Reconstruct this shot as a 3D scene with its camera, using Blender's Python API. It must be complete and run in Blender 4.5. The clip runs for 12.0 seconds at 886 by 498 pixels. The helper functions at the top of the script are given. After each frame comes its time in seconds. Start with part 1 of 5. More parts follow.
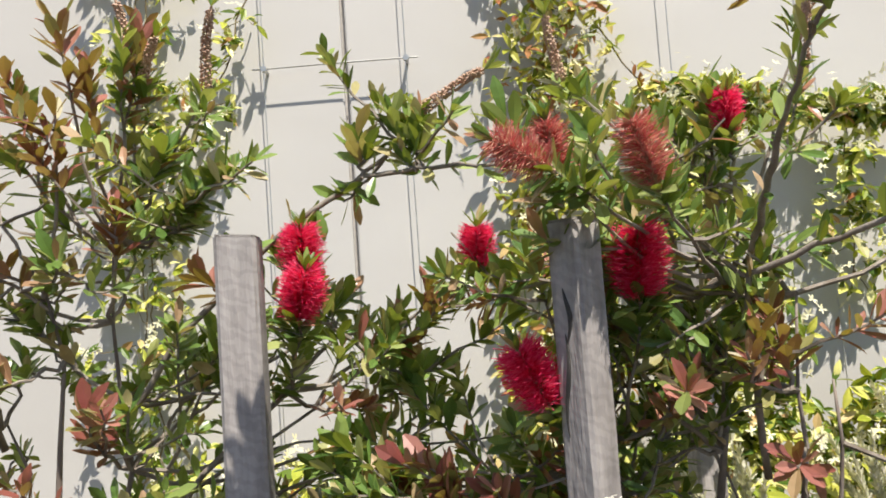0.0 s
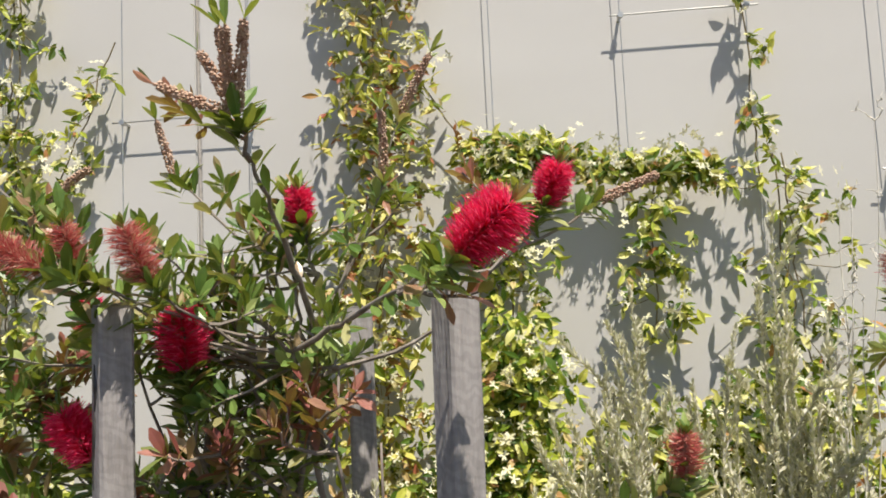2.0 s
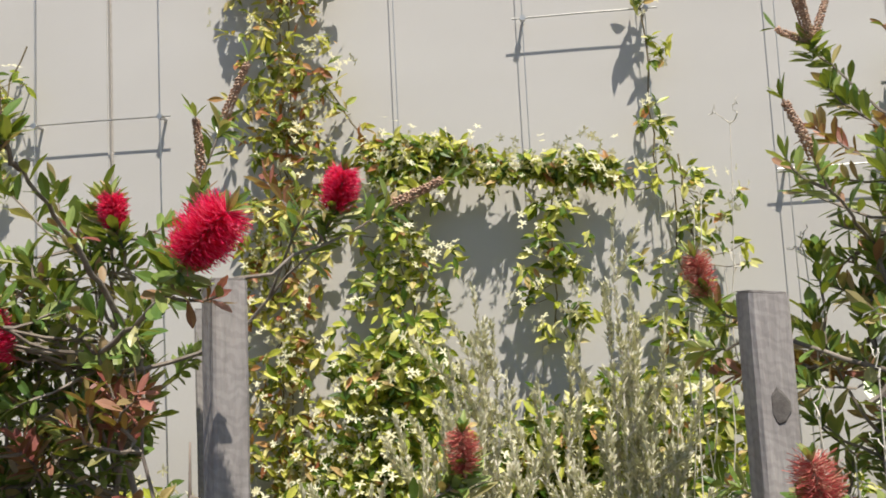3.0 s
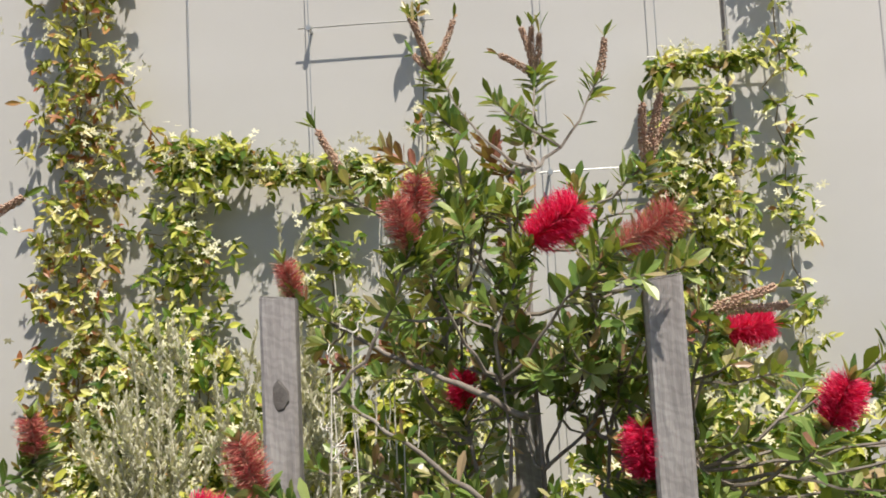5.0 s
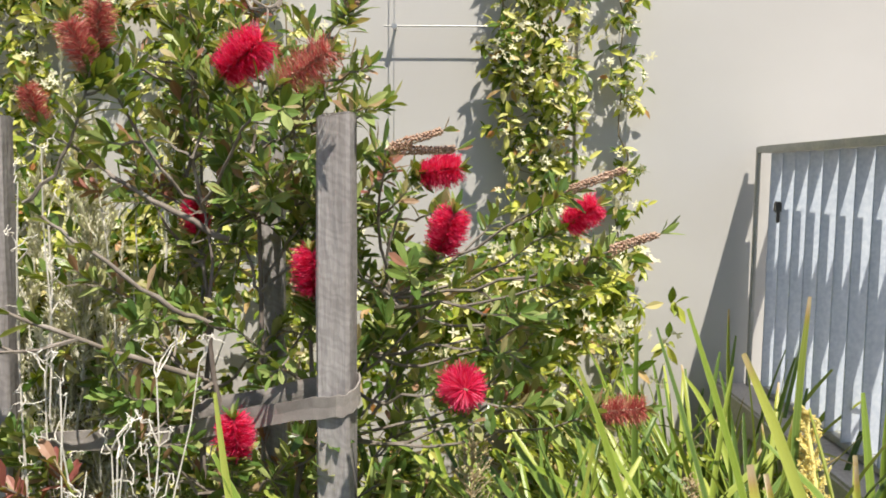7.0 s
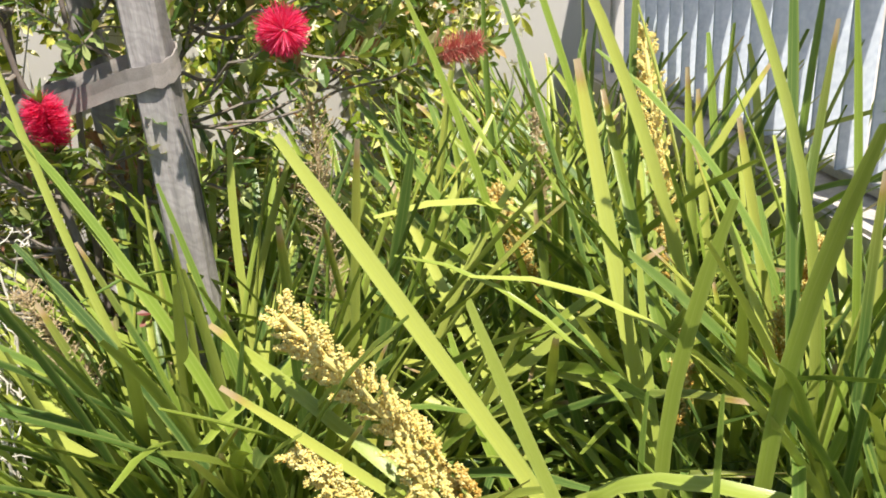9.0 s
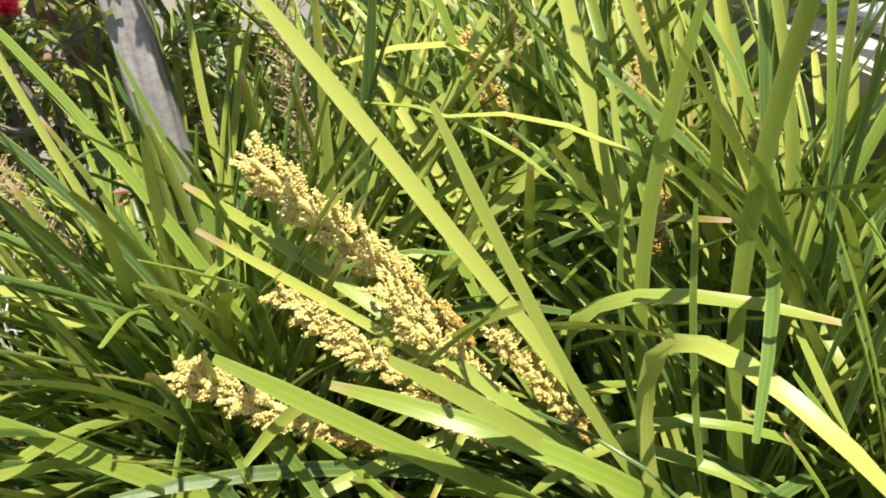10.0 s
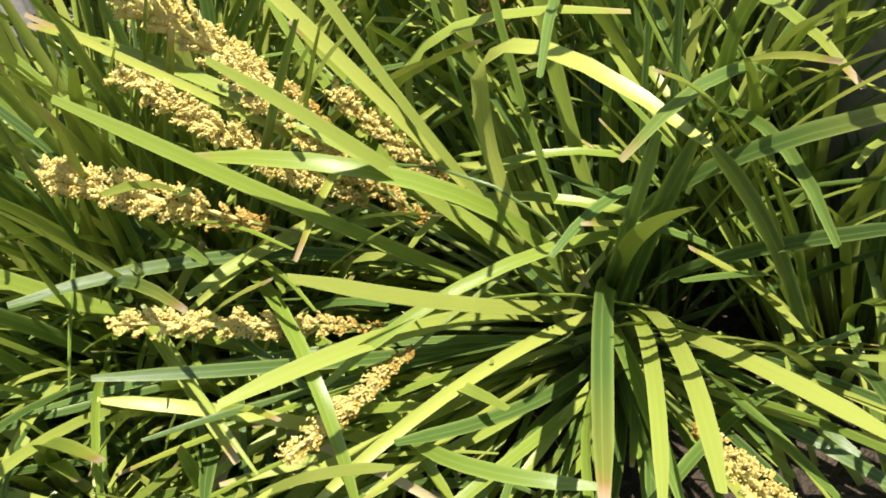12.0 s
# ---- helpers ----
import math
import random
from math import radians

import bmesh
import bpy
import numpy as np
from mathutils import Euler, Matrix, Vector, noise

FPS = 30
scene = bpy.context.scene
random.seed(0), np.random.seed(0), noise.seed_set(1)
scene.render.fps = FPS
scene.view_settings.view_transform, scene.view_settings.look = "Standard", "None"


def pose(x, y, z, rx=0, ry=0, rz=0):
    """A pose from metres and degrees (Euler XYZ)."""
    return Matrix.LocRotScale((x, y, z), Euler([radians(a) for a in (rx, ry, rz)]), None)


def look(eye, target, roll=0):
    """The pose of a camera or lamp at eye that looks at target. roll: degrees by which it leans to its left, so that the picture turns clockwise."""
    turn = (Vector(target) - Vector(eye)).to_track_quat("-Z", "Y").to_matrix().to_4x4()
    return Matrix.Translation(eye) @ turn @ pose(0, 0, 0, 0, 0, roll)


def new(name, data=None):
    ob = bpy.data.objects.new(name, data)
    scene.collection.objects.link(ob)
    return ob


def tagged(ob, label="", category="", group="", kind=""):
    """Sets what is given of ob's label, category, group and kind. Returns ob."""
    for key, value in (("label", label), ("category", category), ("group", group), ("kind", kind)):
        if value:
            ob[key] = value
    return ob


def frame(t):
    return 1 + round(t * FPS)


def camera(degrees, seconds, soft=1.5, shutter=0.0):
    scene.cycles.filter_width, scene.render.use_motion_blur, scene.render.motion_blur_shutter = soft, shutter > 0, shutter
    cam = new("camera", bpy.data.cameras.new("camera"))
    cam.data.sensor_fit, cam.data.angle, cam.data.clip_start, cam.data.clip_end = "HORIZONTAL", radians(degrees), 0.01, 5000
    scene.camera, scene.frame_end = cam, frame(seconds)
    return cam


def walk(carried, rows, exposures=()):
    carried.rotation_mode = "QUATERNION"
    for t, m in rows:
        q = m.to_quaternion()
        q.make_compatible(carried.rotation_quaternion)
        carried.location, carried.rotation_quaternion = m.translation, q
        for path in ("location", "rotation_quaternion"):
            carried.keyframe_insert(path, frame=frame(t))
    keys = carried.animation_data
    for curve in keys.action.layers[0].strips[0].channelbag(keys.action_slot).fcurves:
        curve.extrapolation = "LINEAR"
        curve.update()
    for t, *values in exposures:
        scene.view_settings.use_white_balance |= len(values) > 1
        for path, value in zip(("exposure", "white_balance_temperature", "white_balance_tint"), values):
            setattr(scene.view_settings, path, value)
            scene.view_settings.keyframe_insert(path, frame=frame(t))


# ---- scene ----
cam = camera(57.76, 12.0, soft=1.8)
PATH = [
    (0, pose(0.045, -1.889, 1.101, 94.08, 3.99, 2.43)),
    (0.5, pose(0.190, -1.929, 1.094, 93.63, 3.62, 2.76)),
    (1, pose(0.315, -1.932, 1.094, 93.80, 3.21, 2.26)),
    (1.5, pose(0.439, -1.978, 1.104, 93.31, 2.73, 2.63)),
    (2, pose(0.564, -1.989, 1.133, 95.37, 2.71, 5.20)),
    (2.5, pose(0.666, -1.982, 1.134, 96.06, 2.69, 6.08)),
    (3, pose(0.792, -1.995, 1.126, 95.22, 2.96, 4.96)),
    (3.5, pose(0.968, -2.061, 1.120, 94.60, 2.72, 3.88)),
    (5.5, pose(1.391, -2.109, 1.118, 93.63, 2.97, 3.43)),
    (6, pose(1.503, -2.159, 1.104, 91.35, 2.09, 5.41)),
    (6.5, pose(1.616, -2.197, 1.081, 87.27, 0.04, 5.19)),
    (7, look((1.642, -2.153, 1.071), (1.604, -0.162, 0.884), 0.6)),
    (7.2, look((1.653, -2.15, 1.057), (1.67, -0.165, 0.813), 0.4)),
    (8.8, look((1.704, -2.132, 0.942), (1.894, -0.274, 0.227), -3.7)),
    (9, look((1.707, -2.139, 0.927), (1.9, -0.298, 0.169), -4.3)),
    (9.5, look((1.707, -2.144, 0.902), (1.91, -0.369, 0.003), -6.0)),
    (10, look((1.711, -2.158, 0.879), (1.894, -0.432, -0.115), -8.2)),
    (10.5, look((1.697, -2.178, 0.85), (1.849, -0.473, -0.186), -9.5)),
    (11, look((1.694, -2.197, 0.82), (1.857, -0.53, -0.273), -10.6)),
    (11.5, look((1.735, -2.25, 0.788), (1.941, -0.603, -0.328), -14.2)),
    (12, look((1.731, -2.324, 0.733), (2.02, -0.667, -0.348), -16.9)),
]
walk(cam, PATH, [(0.0, 0.62), (1.0, 0.66), (1.5, 0.53), (2.5, 0.25), (3.5, 0.25), (5.5, 0.25), (7.0, 0.4), (9.0, 0.65), (12.0, 0.64)])

# ---------------------------------------------------------------- light
SUN_TO = Vector((0.018, -0.036, 0.078)).normalized()
world = bpy.data.worlds.new("sky")
scene.world = world
world.use_nodes = True
wn = world.node_tree
sky = wn.nodes.new("ShaderNodeTexSky")
sky.sky_type = 'NISHITA'
sky.sun_disc = False
sky.sun_elevation = math.asin(SUN_TO.z)
sky.sun_rotation = math.atan2(SUN_TO.x, SUN_TO.y)
wn.nodes["Background"].inputs["Strength"].default_value = 0.085
wn.links.new(sky.outputs[0], wn.nodes["Background"].inputs[0])
sun = new("sun", bpy.data.lights.new("sun", 'SUN'))
sun.data.energy, sun.data.angle, sun.data.color = 5.0, radians(0.53), (1.0, 0.93, 0.82)
sun.matrix_world = look(SUN_TO * 20, (0, 0, 0))


# ---------------------------------------------------------------- materials
def nodes_of(name):
    m = bpy.data.materials.new(name)
    m.use_nodes = True
    return m, m.node_tree, m.node_tree.nodes["Principled BSDF"]


def ramp(nt, fac, stops):
    r = nt.nodes.new("ShaderNodeValToRGB")
    while len(r.color_ramp.elements) < len(stops):
        r.color_ramp.elements.new(0.5)
    for e, (p, c) in zip(r.color_ramp.elements, stops):
        e.position, e.color = p, (*c, 1)
    nt.links.new(fac, r.inputs[0])
    return r.outputs[0]


def noise_of(nt, scale, detail=4, stretch=(1, 1, 1), coords="Object"):
    tc, mp, nz = nt.nodes.new("ShaderNodeTexCoord"), nt.nodes.new("ShaderNodeMapping"), nt.nodes.new("ShaderNodeTexNoise")
    mp.inputs["Scale"].default_value = stretch
    nz.inputs["Scale"].default_value, nz.inputs["Detail"].default_value = scale, detail
    nt.links.new(tc.outputs[coords], mp.inputs[0])
    nt.links.new(mp.outputs[0], nz.inputs["Vector"])
    return nz.outputs["Fac"]


def mix_of(nt, fac, a, b, mode='MIX'):
    x = nt.nodes.new("ShaderNodeMix")
    x.data_type, x.blend_type = 'RGBA', mode
    for sock, v in ((x.inputs[0], fac), (x.inputs[6], a), (x.inputs[7], b)):
        if isinstance(v, (int, float)):
            sock.default_value = v
        elif isinstance(v, tuple):
            sock.default_value = (*v, 1)
        else:
            nt.links.new(v, sock)
    return x.outputs[2]


def bump_of(nt, p, height, strength, distance=0.002):
    b = nt.nodes.new("ShaderNodeBump")
    b.inputs["Strength"].default_value, b.inputs["Distance"].default_value = strength, distance
    nt.links.new(height, b.inputs["Height"])
    nt.links.new(b.outputs[0], p.inputs["Normal"])


def surface(name, stops, scale, rough=0.7, stretch=(1, 1, 1), fine=None, bump=0.3, metal=0.0, dist=0.002):
    """A matt or metal surface: large mottling in the ramp's colours, fine grain over it."""
    m, nt, p = nodes_of(name)
    big = ramp(nt, noise_of(nt, scale, 5, stretch), stops)
    grain = noise_of(nt, fine or scale * 12, 3, stretch)
    nt.links.new(mix_of(nt, 0.35, big, ramp(nt, grain, [(0.3, (0.35,) * 3), (0.7, (0.75,) * 3)]), 'OVERLAY'), p.inputs["Base Color"])
    p.inputs["Roughness"].default_value, p.inputs["Metallic"].default_value = rough, metal
    bump_of(nt, p, grain, bump, dist)
    return m


def leaf_material(name, stops, lucid=0.35, rough=0.42, spots=0.25):
    """Leaves: a colour of its own for each leaf, light shining through, slight gloss."""
    m, nt, p = nodes_of(name)
    geo = nt.nodes.new("ShaderNodeNewGeometry")
    col = ramp(nt, geo.outputs["Random Per Island"], stops)
    col = mix_of(nt, spots, col, ramp(nt, noise_of(nt, 60, 3), [(0.35, (0.3, 0.3, 0.25)), (0.65, (0.72, 0.7, 0.6))]), 'OVERLAY')
    nt.links.new(col, p.inputs["Base Color"])
    p.inputs["Roughness"].default_value = rough
    p.inputs["Specular IOR Level"].default_value = 0.35
    tr, mx = nt.nodes.new("ShaderNodeBsdfTranslucent"), nt.nodes.new("ShaderNodeMixShader")
    nt.links.new(mix_of(nt, 0.55, col, (0.5, 0.52, 0.02)) if spots else col, tr.inputs[0])
    mx.inputs[0].default_value = lucid
    nt.links.new(p.outputs[0], mx.inputs[1])
    nt.links.new(tr.outputs[0], mx.inputs[2])
    nt.links.new(mx.outputs[0], nt.nodes["Material Output"].inputs[0])
    return m


def mul(nt, value, by):
    """The fraction left of a value times a number."""
    a, b = nt.nodes.new("ShaderNodeMath"), nt.nodes.new("ShaderNodeMath")
    a.operation, b.operation = 'MULTIPLY', 'FRACT'
    a.inputs[1].default_value = by
    nt.links.new(value, a.inputs[0])
    nt.links.new(a.outputs[0], b.inputs[0])
    return b.outputs[0]


def object_leaf_material(name, a, b, tip):
    """Strap leaves that are objects of their own: colour by object, paler and browner towards the tip, painted shade at
    the base, fine veins along.
    """
    m, nt, p = nodes_of(name)
    info, tc, sep = nt.nodes.new("ShaderNodeObjectInfo"), nt.nodes.new("ShaderNodeUVMap"), nt.nodes.new("ShaderNodeSeparateXYZ")
    nt.links.new(tc.outputs[0], sep.inputs[0])
    col = ramp(nt, info.outputs["Random"], [(0.0, (a[0] * 0.36, a[1] * 0.45, a[2] * 0.8)), (0.24, (a[0] * 0.70, a[1] * 0.80, a[2] * 1.3)), (0.5, (a[0] * 1.35, a[1] * 1.25, a[2] * 1.2)), (0.8, tuple((x + 2 * y) / 3 for x, y in zip(a, b))), (1.0, b)])
    sallow = ramp(nt, sep.outputs[1], [(0.0, (0, 0, 0)), (0.80, (0, 0, 0)), (0.97, (0.5, 0.5, 0.5))])
    aged = ramp(nt, mul(nt, info.outputs["Random"], 7.31), [(0.72, (0, 0, 0)), (0.84, (1, 1, 1))])
    sallow = mix_of(nt, 1.0, sallow, aged, 'MULTIPLY')
    col = mix_of(nt, sallow, col, mix_of(nt, 0.6, col, (0.52, 0.42, 0.05)))
    rust = ramp(nt, sep.outputs[1], [(0.0, (0, 0, 0)), (0.958, (0, 0, 0)), (0.982, (0.85, 0.85, 0.85))])
    rust = mix_of(nt, 1.0, rust, aged, 'MULTIPLY')
    col = mix_of(nt, rust, col, (0.36, 0.18, 0.06))
    dry = ramp(nt, sep.outputs[1], [(0.0, (0, 0, 0)), (0.972, (0, 0, 0)), (0.99, (1, 1, 1))])
    col = mix_of(nt, mix_of(nt, 1.0, dry, aged, 'MULTIPLY'), col, tip)
    # shade deep in the clump, painted as a dull green over each leaf's base
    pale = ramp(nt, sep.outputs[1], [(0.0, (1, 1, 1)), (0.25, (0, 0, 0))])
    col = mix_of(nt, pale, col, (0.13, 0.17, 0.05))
    mp, wave = nt.nodes.new("ShaderNodeMapping"), nt.nodes.new("ShaderNodeTexNoise")
    mp.inputs["Scale"].default_value = (9, 0.35, 1)
    wave.inputs["Scale"].default_value = 3
    nt.links.new(tc.outputs[0], mp.inputs[0])
    nt.links.new(mp.outputs[0], wave.inputs["Vector"])
    col = mix_of(nt, 0.42, col, ramp(nt, wave.outputs["Fac"], [(0.3, (0.36,) * 3), (0.7, (0.62,) * 3)]), 'OVERLAY')
    edge = ramp(nt, sep.outputs[0], [(0.0, (0.42, 0.42, 0.42)), (0.2, (0.0, 0.0, 0.0)), (0.44, (0, 0, 0)), (0.5, (0.3, 0.3, 0.3)), (0.56, (0, 0, 0)), (0.8, (0, 0, 0)), (1.0, (0.42, 0.42, 0.42))])
    col = mix_of(nt, edge, col, (0.42, 0.48, 0.14))
    nt.links.new(col, p.inputs["Base Color"])
    p.inputs["Roughness"].default_value = 0.30
    p.inputs["Specular IOR Level"].default_value = 0.38
    bump_of(nt, p, wave.outputs["Fac"], 0.25, 0.001)
    tr, mx = nt.nodes.new("ShaderNodeBsdfTranslucent"), nt.nodes.new("ShaderNodeMixShader")
    nt.links.new(mix_of(nt, 0.4, col, (0.30, 0.42, 0.012)), tr.inputs[0])
    mx.inputs[0].default_value = 0.17
    nt.links.new(p.outputs[0], mx.inputs[1])
    nt.links.new(tr.outputs[0], mx.inputs[2])
    nt.links.new(mx.outputs[0], nt.nodes["Material Output"].inputs[0])
    return m


WALL = surface("painted_wall", [(0.3, (0.50, 0.480, 0.455)), (0.7, (0.555, 0.537, 0.512))], 1.3, 0.75, (1, 1, 2.5), 620, 0.04, dist=0.0006)
JOINT = surface("joint_filler", [(0.3, (0.42, 0.39, 0.36)), (0.7, (0.47, 0.44, 0.41))], 6, 0.8)
WOOD = surface("weathered_wood", [(0.2, (0.20, 0.182, 0.178)), (0.5, (0.31, 0.29, 0.284)), (0.8, (0.42, 0.398, 0.39))], 34, 0.85, (1, 1, 0.16), 130, 0.9, dist=0.003)


def add_saw_marks(m, strength=0.24):
    """Faint slanted bands across the grain, as a saw leaves them, and dark splits along it."""
    nt = m.node_tree
    p = nt.nodes["Principled BSDF"]
    tc, mp, wv = nt.nodes.new("ShaderNodeTexCoord"), nt.nodes.new("ShaderNodeMapping"), nt.nodes.new("ShaderNodeTexWave")
    mp.inputs["Rotation"].default_value = (0, radians(-24), 0)
    wv.bands_direction = 'Z'
    for k, v in (("Scale", 26), ("Distortion", 9), ("Detail", 5), ("Detail Scale", 2.2)):
        wv.inputs[k].default_value = v
    nt.links.new(tc.outputs["Object"], mp.inputs[0])
    nt.links.new(mp.outputs[0], wv.inputs["Vector"])
    old = p.inputs["Base Color"].links[0].from_socket
    col = mix_of(nt, strength, old, ramp(nt, wv.outputs["Fac"], [(0.25, (0.33,) * 3), (0.6, (0.6,) * 3)]), 'OVERLAY')
    split = ramp(nt, noise_of(nt, 60, 2, (1, 1, 0.035)), [(0.30, (1, 1, 1)), (0.345, (0, 0, 0))])
    col = mix_of(nt, split, col, (0.075, 0.062, 0.055))
    blotch = ramp(nt, noise_of(nt, 16, 6, (1, 1, 0.45)), [(0.36, (0.30, 0.28, 0.27)), (0.64, (0.68, 0.675, 0.67))])
    nt.links.new(mix_of(nt, 0.5, col, blotch, 'OVERLAY'), p.inputs["Base Color"])


add_saw_marks(WOOD)
TIE = surface("woven_tie", [(0.3, (0.22, 0.195, 0.18)), (0.7, (0.36, 0.325, 0.30))], 30, 0.95, (1, 1, 1), 900, 0.5, dist=0.001)
STEEL = surface("dull_steel", [(0.3, (0.42, 0.42, 0.41)), (0.7, (0.55, 0.55, 0.53))], 40, 0.4, metal=0.8, bump=0.05)
GATE = surface("gate_paint", [(0.3, (0.47, 0.52, 0.59)), (0.7, (0.53, 0.58, 0.65))], 8, 0.45, bump=0.05)
FRAME = surface("galvanised_frame", [(0.3, (0.36, 0.36, 0.33)), (0.7, (0.47, 0.46, 0.42))], 18, 0.5, metal=0.3, bump=0.1)
BLACK = surface("black_metal", [(0.3, (0.03, 0.03, 0.03)), (0.7, (0.07, 0.065, 0.06))], 30, 0.4)
SOIL = surface("soil", [(0.3, (0.035, 0.026, 0.018)), (0.6, (0.09, 0.065, 0.045)), (0.8, (0.16, 0.12, 0.085))], 9, 0.95, fine=90, bump=1.0, dist=0.02)
CONCRETE = surface("concrete", [(0.3, (0.40, 0.37, 0.35)), (0.7, (0.55, 0.51, 0.48))], 4, 0.9, fine=120, bump=0.5)
BARK = surface("grey_bark", [(0.3, (0.13, 0.10, 0.085)), (0.7, (0.27, 0.23, 0.20))], 40, 0.9, (1, 1, 0.3), 200, 0.8)
TWIG = surface("green_brown_twig", [(0.3, (0.13, 0.10, 0.05)), (0.7, (0.24, 0.19, 0.10))], 40, 0.8)
STEM = surface("green_stem", [(0.3, (0.17, 0.23, 0.05)), (0.7, (0.27, 0.31, 0.08))], 60, 0.6)
DRY = surface("dry_stalk", [(0.3, (0.58, 0.53, 0.45)), (0.7, (0.80, 0.76, 0.68))], 40, 0.85)
CAPSULE = surface("seed_capsule", [(0.3, (0.36, 0.21, 0.145)), (0.7, (0.58, 0.41, 0.30))], 120, 0.8)
LIMB = surface("grey_limb", [(0.3, (0.15, 0.12, 0.095)), (0.7, (0.32, 0.28, 0.24))], 40, 0.85)
BRUSH_LEAF = leaf_material("bottlebrush_leaf", [(0.0, (0.05, 0.105, 0.026)), (0.3, (0.11, 0.20, 0.05)), (0.58, (0.22, 0.32, 0.085)), (0.8, (0.38, 0.44, 0.17)), (0.92, (0.48, 0.36, 0.22)), (1.0, (0.38, 0.17, 0.13))], 0.28, 0.30)
RED_LEAF = leaf_material("reddish_leaf", [(0.0, (0.20, 0.05, 0.05)), (0.45, (0.33, 0.11, 0.10)), (0.7, (0.46, 0.21, 0.18)), (0.85, (0.30, 0.28, 0.11)), (1.0, (0.18, 0.23, 0.07))], 0.3)
VINE_LEAF = leaf_material("jasmine_leaf", [(0.0, (0.03, 0.08, 0.012)), (0.33, (0.09, 0.17, 0.02)), (0.52, (0.36, 0.42, 0.05)), (0.72, (0.68, 0.67, 0.14)), (0.92, (0.80, 0.76, 0.38)), (1.0, (0.46, 0.16, 0.07))], 0.34, 0.36)
SAGE_LEAF = leaf_material("grey_leaf", [(0.0, (0.46, 0.46, 0.33)), (0.5, (0.68, 0.66, 0.53)), (1.0, (0.84, 0.80, 0.70))], 0.3, 0.8)
VINE_LEAF_RED = leaf_material("jasmine_leaf_bronze", [(0.0, (0.07, 0.12, 0.02)), (0.3, (0.30, 0.34, 0.04)), (0.6, (0.66, 0.60, 0.14)), (0.76, (0.70, 0.62, 0.30)), (0.86, (0.46, 0.24, 0.10)), (1.0, (0.30, 0.07, 0.05))], 0.3, 0.4)
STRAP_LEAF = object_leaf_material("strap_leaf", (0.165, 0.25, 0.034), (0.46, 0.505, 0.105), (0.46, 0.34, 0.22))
DRY_STRAP = object_leaf_material("dry_strap_leaf", (0.46, 0.38, 0.22), (0.66, 0.58, 0.40), (0.40, 0.32, 0.22))
KNOT = surface("dark_knot", [(0.3, (0.085, 0.074, 0.068)), (0.7, (0.17, 0.155, 0.145))], 90, 0.9)
ENDGRAIN = surface("end_grain", [(0.3, (0.22, 0.20, 0.19)), (0.7, (0.36, 0.335, 0.32))], 120, 0.9, bump=0.6)
STAMEN = leaf_material("red_stamen", [(0.0, (0.74, 0.012, 0.085)), (0.6, (0.90, 0.042, 0.17)), (1.0, (0.97, 0.19, 0.34))], 0.45, 0.5, 0.0)
PINK = leaf_material("faded_stamen", [(0.0, (0.50, 0.07, 0.07)), (0.55, (0.62, 0.18, 0.16)), (1.0, (0.66, 0.40, 0.28))], 0.3, 0.6, 0.0)
PETAL = leaf_material("white_petal", [(0.0, (0.74, 0.70, 0.42)), (1.0, (0.86, 0.83, 0.64))], 0.3, 0.5, 0.0)
FLORET = leaf_material("cream_floret", [(0.0, (0.84, 0.64, 0.17)), (0.5, (0.92, 0.79, 0.29)), (1.0, (0.94, 0.88, 0.44))], 0.25, 0.6, 0.0)
HUSK = leaf_material("tan_husk", [(0.0, (0.46, 0.34, 0.18)), (0.6, (0.64, 0.51, 0.30)), (1.0, (0.76, 0.65, 0.44))], 0.3, 0.8, 0.0)
# ochre of old heads and head bases, and painted shade under cream heads
FLORET_OLD_AND_SHADED = leaf_material("ochre_floret", [(0.0, (0.52, 0.29, 0.05)), (0.6, (0.67, 0.44, 0.09)), (1.0, (0.76, 0.57, 0.19))], 0.3, 0.6, 0.0)


# ---------------------------------------------------------------- builders
rng = np.random.default_rng(7)


